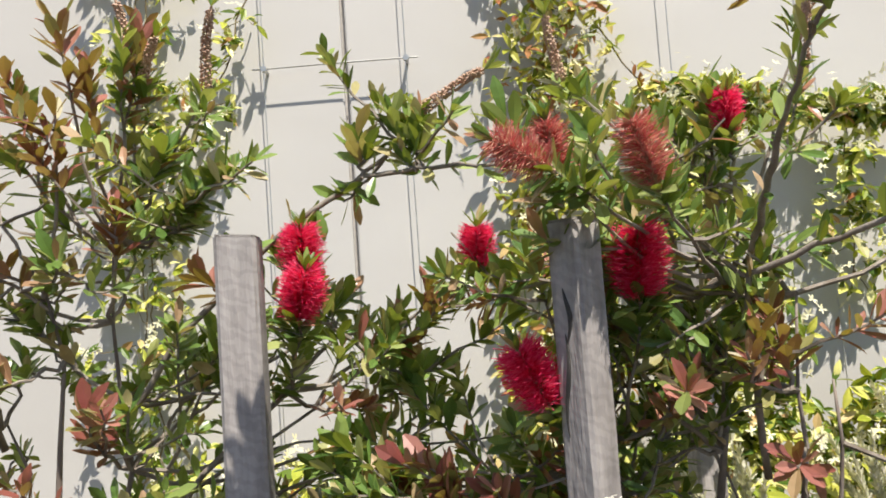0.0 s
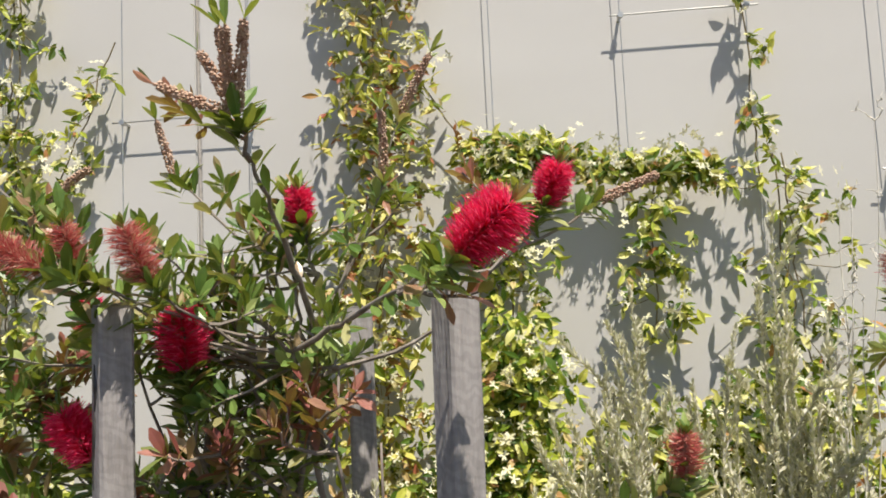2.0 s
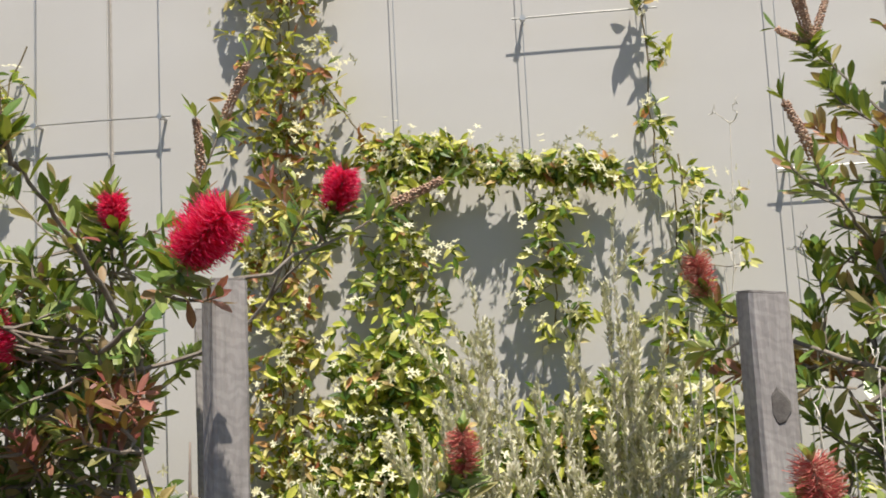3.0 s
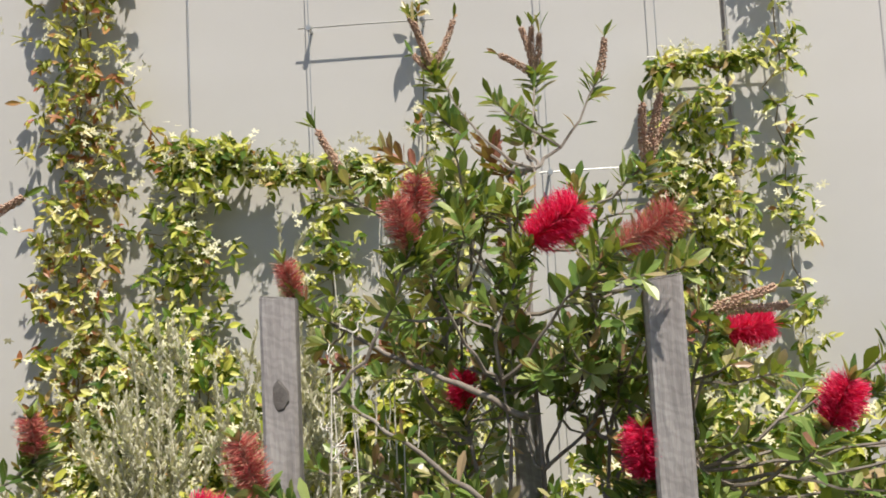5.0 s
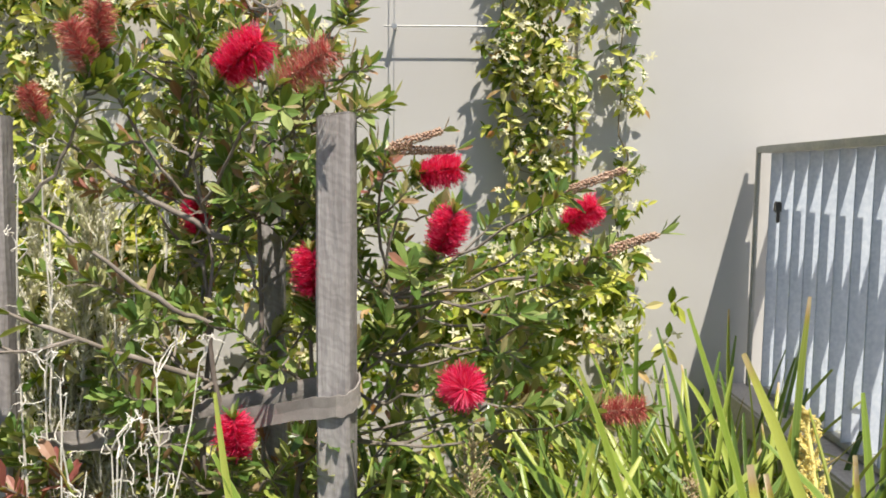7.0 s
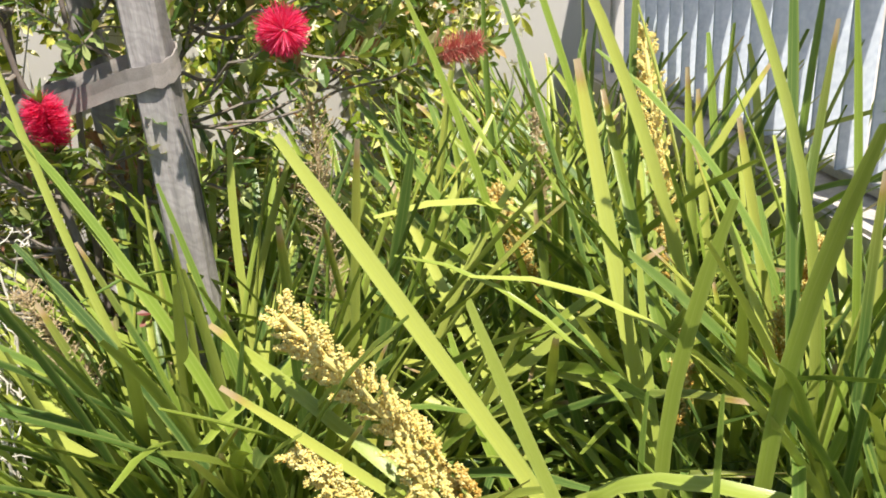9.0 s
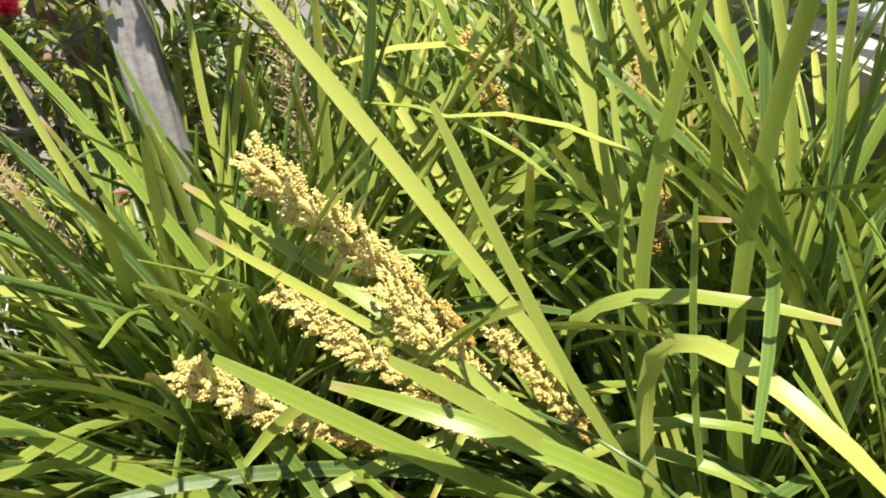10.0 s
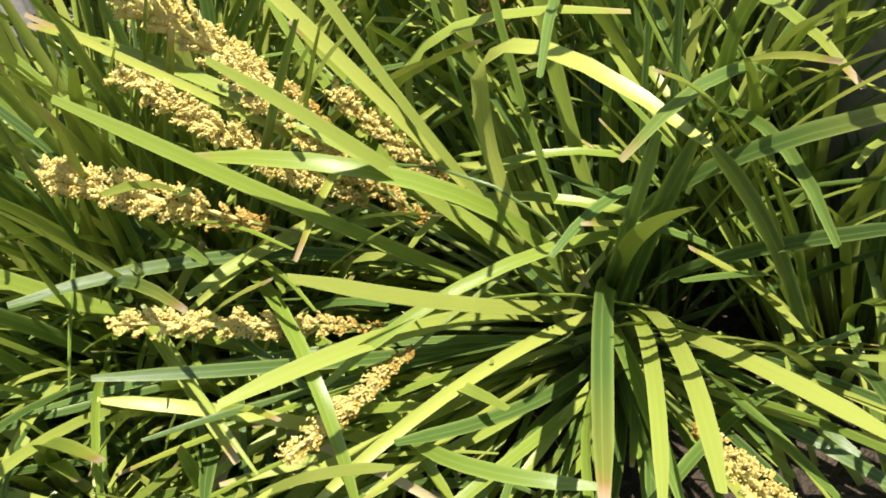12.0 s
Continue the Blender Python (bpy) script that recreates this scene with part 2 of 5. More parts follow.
class Geo:
    """Gathers vertices and faces of one mesh."""

    def __init__(self):
        self.v, self.f, self.n, self.uv = [], [], 0, []

    def add(self, verts, faces):
        verts = np.asarray(verts, float).reshape(-1, 3)
        self.v.append(verts)
        self.f += [tuple(int(i) + self.n for i in face) for face in faces]
        self.n += len(verts)

    def tube(self, pts, radii, sides=6):
        pts = np.asarray(pts, float)
        radii = np.broadcast_to(radii, (len(pts),))
        tan = np.gradient(pts, axis=0)
        tan /= np.linalg.norm(tan, axis=1)[:, None] + 1e-12
        ref = np.array((0.31, 0.87, 0.39))
        a = np.cross(tan, ref)
        a /= np.linalg.norm(a, axis=1)[:, None] + 1e-12
        b = np.cross(tan, a)
        ang = np.arange(sides) * 2 * np.pi / sides
        ring = pts[:, None] + radii[:, None, None] * (np.cos(ang)[None, :, None] * a[:, None] + np.sin(ang)[None, :, None] * b[:, None])
        k = len(pts)
        faces = [(i * sides + j, i * sides + (j + 1) % sides, (i + 1) * sides + (j + 1) % sides, (i + 1) * sides + j) for i in range(k - 1) for j in range(sides)]
        faces += [tuple(range(sides))[::-1], tuple((k - 1) * sides + j for j in range(sides))]
        self.add(ring, faces)

    def box(self, lo, hi, m=None, bevel=0.0):
        bm = bmesh.new()
        bmesh.ops.create_cube(bm, size=1)
        lo, hi = Vector(lo), Vector(hi)
        for v in bm.verts:
            v.co = Vector([(lo[i] + hi[i]) / 2 + v.co[i] * (hi[i] - lo[i]) for i in range(3)])
        if bevel:
            bmesh.ops.bevel(bm, geom=bm.edges[:], offset=bevel, segments=2, affect='EDGES')
        if m is not None:
            bm.transform(m)
        self.take(bm)

    def take(self, bm):
        bm.verts.ensure_lookup_table()
        bm.verts.index_update()
        self.add([v.co[:] for v in bm.verts], [[v.index for v in f.verts] for f in bm.faces])
        bm.free()

    def blades(self, base, way, up, length, width, bend=0.0, fold=0.15, seg=3, shape=None, droop=None):
        """Many leaves at once: base points, ways, facing sides, lengths, widths. bend: how far each sinks or curls, as a share of its length."""
        base, way, up = (np.asarray(q, float).reshape(-1, 3) for q in (base, way, up))
        n = len(base)
        if not n:
            return
        unit = lambda q: q / (np.linalg.norm(q, axis=1)[:, None] + 1e-12)
        way = unit(way)
        side = unit(np.cross(way, up))
        face = np.cross(side, way)
        length, width, bend = (np.broadcast_to(np.asarray(q, float), (n,)) for q in (length, width, bend))
        t = np.linspace(0, 1, seg + 1)
        shape = np.sin(np.pi * np.clip(t, 0.05, 0.96) ** 1.15) ** 0.8 if shape is None else np.asarray(shape, float)
        down = -face if droop is None else np.broadcast_to(np.asarray(droop, float), (n, 3))
        mid = base[:, None] + length[:, None, None] * (way[:, None] * t[None, :, None] + down[:, None] * (bend[:, None] * t[None] ** 2)[..., None])
        half = side[:, None] * (width[:, None] * shape[None] / 2)[..., None]
        lift = face[:, None] * (width[:, None] * shape[None] * fold)[..., None]
        grid = np.stack([mid - half + lift, mid, mid + half + lift], 2).reshape(n, -1, 3)
        quads = np.array([(3 * i + j, 3 * i + j + 1, 3 * i + j + 4, 3 * i + j + 3) for i in range(seg) for j in (0, 1)])
        faces = (np.arange(n)[:, None, None] * (3 * (seg + 1)) + quads[None]).reshape(-1, 4) + self.n
        self.v.append(grid.reshape(-1, 3))
        self.f += [tuple(int(i) for i in q) for q in faces]
        self.n += n * 3 * (seg + 1)
        self.uv.append(np.tile(np.stack([np.tile((0.0, 0.5, 1.0), seg + 1), np.repeat(t, 3)], 1), (n, 1)))

    def hairs(self, base, tip, width):
        """Thin filaments, each one narrow triangle with a wider head."""
        base, tip = np.asarray(base, float), np.asarray(tip, float)
        n = len(base)
        d = tip - base
        s = np.cross(d, rng.normal(size=(n, 3)))
        s *= width / 2 / (np.linalg.norm(s, axis=1)[:, None] + 1e-12)
        grid = np.stack([base - s, base + s, tip + s * 1.2, tip - s * 1.2], 1)
        faces = np.arange(n)[:, None] * 4 + np.arange(4)[None] + self.n
        self.v.append(grid.reshape(-1, 3))
        self.f += [tuple(int(i) for i in q) for q in faces]
        self.n += 4 * n

    def beads(self, centres, radius):
        """Small eight-sided grains."""
        oct_v = np.array([(1, 0, 0), (-1, 0, 0), (0, 1, 0), (0, -1, 0), (0, 0, 1), (0, 0, -1)], float)
        oct_f = np.array([(0, 2, 4), (2, 1, 4), (1, 3, 4), (3, 0, 4), (2, 0, 5), (1, 2, 5), (3, 1, 5), (0, 3, 5)])
        centres = np.asarray(centres, float)
        radius = np.broadcast_to(np.asarray(radius, float), (len(centres),))
        turn = rng.normal(size=(len(centres), 3)) * 0.15 + 1
        grid = centres[:, None] + radius[:, None, None] * oct_v[None] * turn[:, None]
        faces = (np.arange(len(centres))[:, None, None] * 6 + oct_f[None]).reshape(-1, 3) + self.n
        self.v.append(grid.reshape(-1, 3))
        self.f += [tuple(int(i) for i in q) for q in faces]
        self.n += 6 * len(centres)

    def mesh(self, name, material, origin=(0, 0, 0), smooth=False):
        me = bpy.data.meshes.new(name)
        v = np.concatenate(self.v) - np.asarray(origin, float)
        me.from_pydata(v.tolist(), [], self.f)
        if self.uv:
            uv = np.concatenate(self.uv)
            layer = me.uv_layers.new(name="UVMap")
            idx = np.empty(len(me.loops), dtype=np.int32)
            me.loops.foreach_get("vertex_index", idx)
            layer.data.foreach_set("uv", uv[idx].astype(np.float32).ravel())
        if smooth:
            me.polygons.foreach_set("use_smooth", np.ones(len(me.polygons), dtype=bool))
        me.materials.append(material)
        me.update()
        return me


def thing(name, at, label, category, group="", kind=""):
    """An Empty at the base of a thing. Each thing draws its own random numbers, from its place."""
    global rng
    rng = np.random.default_rng(int(round(abs(at[0]) * 1000)) * 31 + int(round(abs(at[1]) * 1000)) * 7 + len(name))
    ob = new(name)
    ob.location = at
    ob.empty_display_size = 0.05
    return tagged(ob, label, category, group, kind)


def root_of(ob):
    while ob.parent:
        ob = ob.parent
    return ob


def part(name, geo, material, parent, label="", smooth=False, kind=""):
    """One mesh under a thing or a part; its points are given in the world."""
    ob = new(name, geo.mesh(name, material, root_of(parent).location, smooth))
    ob.parent = parent
    return tagged(ob, label, kind=kind)


def curve(a, b, sag=(0, 0, 0), n=8, wobble=0.0):
    """A bent line from a to b through a point beside its middle."""
    a, b, c = np.array(a, float), np.array(b, float), (np.array(a, float) + np.array(b, float)) / 2 + np.array(sag, float)
    t = np.linspace(0, 1, n)[:, None]
    p = (1 - t) ** 2 * a + 2 * t * (1 - t) * c + t ** 2 * b
    if wobble:
        off = rng.normal(size=(n, 3)) * wobble
        off[0] = off[-1] = 0
        p = p + off
    return p


def around(way, n, spread, turn=None):
    """n ways round a stem that runs along way, each leaning off it by spread radians, in a spiral."""
    way = np.array(way, float) / np.linalg.norm(way)
    a = np.cross(way, (0.3, 0.5, 0.81))
    a /= np.linalg.norm(a)
    b = np.cross(way, a)
    ang = np.arange(n) * 2.399 + (rng.uniform(0, 6.28) if turn is None else turn) + rng.normal(size=n) * 0.25
    out = np.cos(ang)[:, None] * a + np.sin(ang)[:, None] * b
    spread = np.broadcast_to(spread, (n,))[:, None]
    return np.cos(spread) * way + np.sin(spread) * out, out


# ---------------------------------------------------------------- ground, wall, landing
def build_ground():
    near = np.concatenate([[-150, -60, -25, -10, -5], np.arange(-3, 5.01, 0.08), [7, 12, 25, 60, 150]])
    far = np.concatenate([[-150, -60, -25, -10, -5], np.arange(-3, 0.3, 0.08), [0.6, 2, 6, 25, 60, 150]])
    gx, gy = np.meshgrid(near, far, indexing="ij")
    z = np.array([noise.noise((a * 2.3, b * 2.3, 0)) * 0.02 + noise.noise((a * 9, b * 9, 3)) * 0.01 for a, b in zip(gx.ravel(), gy.ravel())])
    g, k = Geo(), len(far)
    g.add(np.stack([gx.ravel(), gy.ravel(), z], 1), [(i * k + j, (i + 1) * k + j, (i + 1) * k + j + 1, i * k + j + 1) for i in range(len(near) - 1) for j in range(k - 1)])
    ob = new("ground", g.mesh("ground", SOIL, smooth=True))
    tagged(ob, "dark garden soil under the planting bed", "ground", kind="structure")


def build_wall():
    wall = thing("wall_north", (1.0, 0.2, 0), "pale grey-beige painted panel wall behind the climbers", "wall", kind="structure")
    core = Geo()
    core.box((-7, 0.018, -0.3), (9, 0.22, 4.2))
    part("wall_core", core, JOINT, wall)
    edges = [-6.76, -4.583, -2.407, -0.231, 1.945, 4.121, 6.297, 8.5]
    for a, b in zip(edges, edges[1:]):
        g = Geo()
        g.box((a + 0.006, 0.0, -0.25), (b - 0.006, 0.0178, 4.2), bevel=0.003)
        part("panel", g, WALL, wall)


def build_landing():
    g = Geo()
    g.box((2.36, -3.0, -0.05), (6.5, -0.004, 0.515), bevel=0.006)
    g.box((2.335, -3.0, 0.45), (2.362, -0.004, 0.525), bevel=0.006)
    ob = new("landing", g.mesh("landing", CONCRETE, (2.4, -1.5, 0)))
    ob.location = (2.4, -1.5, 0)
    tagged(ob, "raised pale concrete landing behind the gate", "landing", kind="structure")
    g = Geo()
    g.box((3.55, -3.0, 0.5), (3.8, -0.004, 0.74), bevel=0.01)
    ob = new("low_kerb", g.mesh("low_kerb", CONCRETE, (3.6, -1.5, 0.5)))
    ob.location = (3.6, -1.5, 0.5)
    tagged(ob, "low pale kerb on the landing", "kerb", kind="structure")


COLUMNS = [-0.745, -0.419, -0.08, 0.225, 0.536, 0.86, 1.162, 1.47, 1.763, 2.075]


def build_trellis():
    t = thing("wire_trellis", (0.8, -0.02, 0.3), "thin steel cable trellis standing off the painted wall", "trellis")
    for x in COLUMNS:
        g = Geo()
        z = np.linspace(0.25, 4.0, 12)
        g.tube(np.stack([x + 0.0015 * np.sin(z * 3), np.full(12, -0.034), z], 1), 0.0013, 6)
        part("cable", g, STEEL, t)
    for a, b, z in ((1, 2, 1.69), (5, 6, 1.871), (7, 8, 1.449), (3, 4, 2.35), (8, 9, 1.73)):
        g = Geo()
        g.tube([(COLUMNS[a] - 0.028, -0.037, z), ((COLUMNS[a] + COLUMNS[b]) / 2, -0.037, z + 0.001), (COLUMNS[b] + 0.028, -0.037, z)], 0.0021, 6)
        part("rod", g, STEEL, t)
        for x in (COLUMNS[a], COLUMNS[b]):
            g = Geo()
            g.tube([(x, 0.001, z), (x, -0.03, z)], 0.004, 8)
            g.tube([(x, -0.027, z), (x, -0.043, z)], 0.0075, 10)
            part("standoff", g, STEEL, t)
    b = thing("cable_bracket", (2.38, -0.03, 1.70), "small steel wall bracket holding two thin cables", "bracket")
    g = Geo()
    g.tube([(2.38, 0.001, 1.70), (2.38, -0.05, 1.715)], 0.007, 8)
    g.tube([(2.370, -0.045, 1.714), (2.38, -0.048, 1.72), (2.392, -0.045, 1.725)], 0.008, 8)
    part("bracket_body", g, STEEL, b)
    for dx in (-0.012, 0.014):
        g = Geo()
        g.tube([(2.38 + dx, -0.05, 1.72), (2.38 + dx * 1.4, -0.045, 2.6), (2.38 + dx * 1.6, -0.04, 4.0)], 0.0013, 6)
        part("cable", g, STEEL, b)


# ---------------------------------------------------------------- gate
def build_gate():
    gate = thing("slatted_gate", (2.43, -0.04, 0.516), "pale blue-grey metal gate with upright fins in a dull frame", "gate")

    def bar(name, lo, hi, mat, bevel=0.002, label=""):
        g = Geo()
        g.box(lo, hi, bevel=bevel)
        return part(name, g, mat, gate, label)

    bar("post", (2.414, -0.044, 0.516), (2.424, -0.03, 1.149), FRAME)
    bar("top_rail", (2.414, -1.32, 1.132), (2.462, -0.0445, 1.15), FRAME)
    bar("back_rail", (2.515, -1.32, 1.118), (2.55, -0.03, 1.15), FRAME)
    bar("bottom_rail", (2.43, -1.32, 0.520), (2.462, -0.057, 0.535), FRAME)
    bar("end_post", (2.414, -1.35, 0.516), (2.442, -1.3205, 1.149), FRAME)
    for i in range(16):
        g = Geo()
        m = Matrix.Translation((2.422, -0.117 - 0.0722 * i, 0)) @ Matrix.Rotation(radians(10), 4, 'Z')
        g.box((0, -0.0016, 0.5355), (0.054, 0.0016, 1.131), m, bevel=0.001)
        part("fin", g, GATE, gate)
    g = Geo()
    g.box((2.408, -0.2, 0.985), (2.4215, -0.178, 1.012), bevel=0.003)
    g.box((2.412, -0.196, 0.96), (2.4195, -0.187, 0.99), bevel=0.002)
    part("latch", g, BLACK, gate, "black metal latch")


# ---------------------------------------------------------------- stakes and ties
def stake(x, y, top, w, turn, lean=(0, 0), label="weathered grey square hardwood garden stake", crack=False, knot=None):
    s = thing("garden_stake", (x, y, 0), label, "stake", "garden stakes")
    bm = bmesh.new()
    n, ring = 26, []
    k = [(-1, -1), (-0.82, -1), (0.82, -1), (1, -0.82), (1, 0.82), (0.82, 1), (-0.82, 1), (-1, 0.82), (-1, -0.82)][1:]
    for i in range(n + 1):
        z = -0.05 + (top + 0.05) * i / n
        row = []
        for j, (a, b) in enumerate(k):
            wob = 1 + 0.035 * noise.noise((x * 7 + j * 3.1, z * 5, y)) + 0.02 * noise.noise((j * 9, z * 23, x))
            tilt = 0.006 * a * noise.noise((x * 50, 1, 1)) if i == n else 0
            row.append(bm.verts.new((a * w / 2 * wob, b * w / 2 * wob, z + tilt)))
        ring.append(row)
    for i in range(n):
        for j in range(8):
            bm.faces.new((ring[i][j], ring[i][(j + 1) % 8], ring[i + 1][(j + 1) % 8], ring[i + 1][j]))
    bm.faces.new(ring[-1])
    bm.faces.new(ring[0][::-1])
    m = Matrix.Translation((x, y, 0)) @ Matrix.Shear('XY', 4, (lean[0], lean[1])) @ Matrix.Rotation(radians(turn), 4, 'Z')
    bm.transform(m)
    g = Geo()
    g.take(bm)
    part("post", g, WOOD, s)
    cap = bmesh.new()
    bmesh.ops.create_circle(cap, cap_ends=True, segments=8, radius=0.5)
    for v, (a, b) in zip(cap.verts, k):
        v.co = (a * w * 0.47, b * w * 0.47, top + 0.0005 + 0.006 * a * noise.noise((x * 50, 1, 1)))
    ext = bmesh.ops.extrude_face_region(cap, geom=cap.faces[:])
    for v in ext["geom"]:
        if isinstance(v, bmesh.types.BMVert):
            v.co.z += 0.0022
    cap.transform(m)
    g = Geo()
    g.take(cap)
    part("end_grain", g, ENDGRAIN, s, "grey sawn end grain")
    if knot:
        g = Geo()
        a = np.linspace(0, 6.283, 11)[:-1]
        rows = [np.stack([knot[0] + r * 0.010 * np.cos(a) * (1 + 0.2 * np.sin(3 * a)), np.full(10, y - w / 2 - 0.0008 - d), knot[1] + r * (0.012 + 0.012 * (np.sin(a) > 0)) * np.sin(a) * (1 - 0.35 * np.cos(a))], 1) for r, d in ((1, -0.001), (0.85, 0.0004), (0.5, 0.0006), (0.1, 0.0006))]
        g.add(np.concatenate(rows), [(10 * i + j, 10 * i + (j + 1) % 10, 10 * i + 10 + (j + 1) % 10, 10 * i + 10 + j) for i in range(3) for j in range(10)] + [tuple(range(30, 40))])
        part("knot", g, KNOT, s, "dark knot in the wood")
    if crack:
        c, s0 = math.cos(radians(turn)), math.sin(radians(turn))
        for dz, l, o in ((-0.06, 0.05, -0.05), (-0.10, 0.09, 0.25), (-0.30, 0.16, 0.2)):
            pts = []
            for q in np.linspace(0, 1, 7):
                a, b = -w / 2 - 0.0003, (o + 0.2 * math.sin(q * 5 + l * 40)) * w / 2
                pts.append((x + a * c - b * s0, y + a * s0 + b * c, top + dz - l * q))
            g = Geo()
            g.tube(pts, [0.0004, 0.0016, 0.0024, 0.0026, 0.002, 0.0013, 0.0004], 5)
            part("crack", g, BLACK, s, "dark split in the wood")
    return s


def band(path, width, thick=0.0022):
    """A woven strap standing on edge along a path."""
    path = np.asarray(path, float)
    g, n = Geo(), len(path)
    tan = np.gradient(path, axis=0)
    out = np.stack([tan[:, 1], -tan[:, 0], np.zeros(n)], 1)
    out /= np.linalg.norm(out, axis=1)[:, None] + 1e-9
    rows = []
    for h, o in ((-1, 0), (-0.5, 0.6), (0, 0.8), (0.5, 0.6), (1, 0), (1, -1), (0, -0.6), (-1, -1)):
        p = path + out * (o * thick)
        p = p + np.stack([np.zeros(n), np.zeros(n), h * width / 2 + 0.0012 * np.sin(np.arange(n) * 1.7 + h)], 1)
        rows.append(p)
    v = np.stack(rows, 1).reshape(-1, 3)
    f = [(i * 8 + j, i * 8 + (j + 1) % 8, (i + 1) * 8 + (j + 1) % 8, (i + 1) * 8 + j) for i in range(n - 1) for j in range(8)]
    f += [tuple(range(8))[::-1], tuple((n - 1) * 8 + j for j in range(8))]
    g.add(v, f)
    return g


def tie(post, trunk, z0, z1, width):
    """A strap round a stake and a trunk."""
    (px, py), (tx, ty) = post, trunk
    d = np.array((tx - px, ty - py))
    d /= np.linalg.norm(d)
    s = np.array((-d[1], d[0]))
    loop = []
    for q in np.linspace(-1.2, 1.2, 7):
        loop.append(np.array((px, py)) + 0.0275 * (-math.cos(q) * d + math.sin(q) * s * 1.02))
    loop.append(np.array((px, py)) + 0.026 * s + 0.02 * d)
    mid = (np.array((px, py)) + np.array((tx, ty))) / 2
    loop.append(mid + 0.016 * s)
    for q in np.linspace(-1.4, 1.4, 7):
        loop.append(np.array((tx, ty)) + 0.02 * (math.cos(q) * d - math.sin(q) * s))
    loop.append(mid - 0.018 * s)
    loop.append(np.array((px, py)) - 0.026 * s + 0.02 * d)
    loop.append(loop[0] + 0.001)
    loop = np.array(loop)
    along = ((loop - np.array((px, py))) @ d) / np.linalg.norm(np.array((tx - px, ty - py)))
    path = np.concatenate([loop, (z0 + (z1 - z0) * np.clip(along, 0, 1) - 0.009 * np.clip((loop - np.array((px, py))) @ s / 0.02, -1, 1))[:, None]], 1)
    fine = np.array([path[int(q)] * (1 - q % 1) + path[min(int(q) + 1, len(path) - 1)] * (q % 1) for q in np.linspace(0, len(path) - 1.001, 50)])
    t = thing("tree_tie", (px, py, z0), "grey woven strap tying a shrub's trunk to a stake", "tie", "tree ties")
    part("stake_loop", band(fine[:23], width), TIE, t)
    part("trunk_loop", band(fine[22:], width), TIE, t)


# ---------------------------------------------------------------- bottlebrush shrubs
def flower(parent, at, way, length, radius, faded=False, n=3000):
    """A bottlebrush flower: stamens standing off a short spike."""
    at, way = np.array(at, float), np.array(way, float) / np.linalg.norm(way)
    g = Geo()
    if faded:
        n, radius = int(n * 0.36), radius * 0.85
    s = rng.uniform(0, 1, n)
    ways, _ = around(way, n, rng.uniform(1.0, 1.5, n))
    reach = radius * rng.uniform(0.62, 1.12, n) * (0.75 + 0.25 * np.sin(np.pi * np.clip(s, 0.05, 1)))
    base = at + way * (length * (s - 0.5))[:, None]
    g.hairs(base, base + ways * reach[:, None] + rng.normal(size=(n, 3)) * 0.0022, 0.00052)
    ob = part("flower_spike", g, PINK if faded else STAMEN, parent, "faded pinkish bottlebrush spike" if faded else "crimson bottlebrush spike")
    g = Geo()
    g.tube([at - way * length * 0.6, at, at + way * length * 0.52], (0.0022, 0.002, 0.0012), 5)
    k = 36
    w2, _ = around(way, k, 1.45)
    g.beads(at + way * (length * (np.linspace(0, 1, k) - 0.5))[:, None] + w2 * 0.003, 0.0021)
    part("spike_stem", g, CAPSULE, ob)


def seed_spike(parent, start, way, length, tuft, leaves):
    """A spent spike: a woody stem closely set with capsules, often a leaf tuft at its end."""
    start, way = np.array(start, float), np.array(way, float) / np.linalg.norm(way)
    pts = curve(start, start + way * length, rng.normal(size=3) * length * 0.06, 7)
    g = Geo()
    g.tube(pts, 0.0016, 5)
    k = int(length / 0.0007)
    q = np.linspace(0.05, 0.95, k)
    c = np.stack([np.interp(q, np.linspace(0, 1, 7), pts[:, i]) for i in range(3)], 1)
    w2, _ = around(way, k, 1.4)
    g.beads(c + w2 * (0.0050 * (1.15 - 0.5 * q))[:, None], rng.uniform(0.0017, 0.0028, k))
    part("seed_spike", g, CAPSULE, parent, "brown seed capsules packed round a twig")
    if tuft:
        w3, out = around(way, tuft, rng.uniform(0.3, 0.8, tuft))
        leaves.blades(np.repeat(pts[-1:], tuft, 0), w3, -out + way * 0.3, rng.uniform(0.018, 0.034, tuft), rng.uniform(0.006, 0.009, tuft), 0.05)


CLEAR = []  # places just before flowers, where no leaves grow


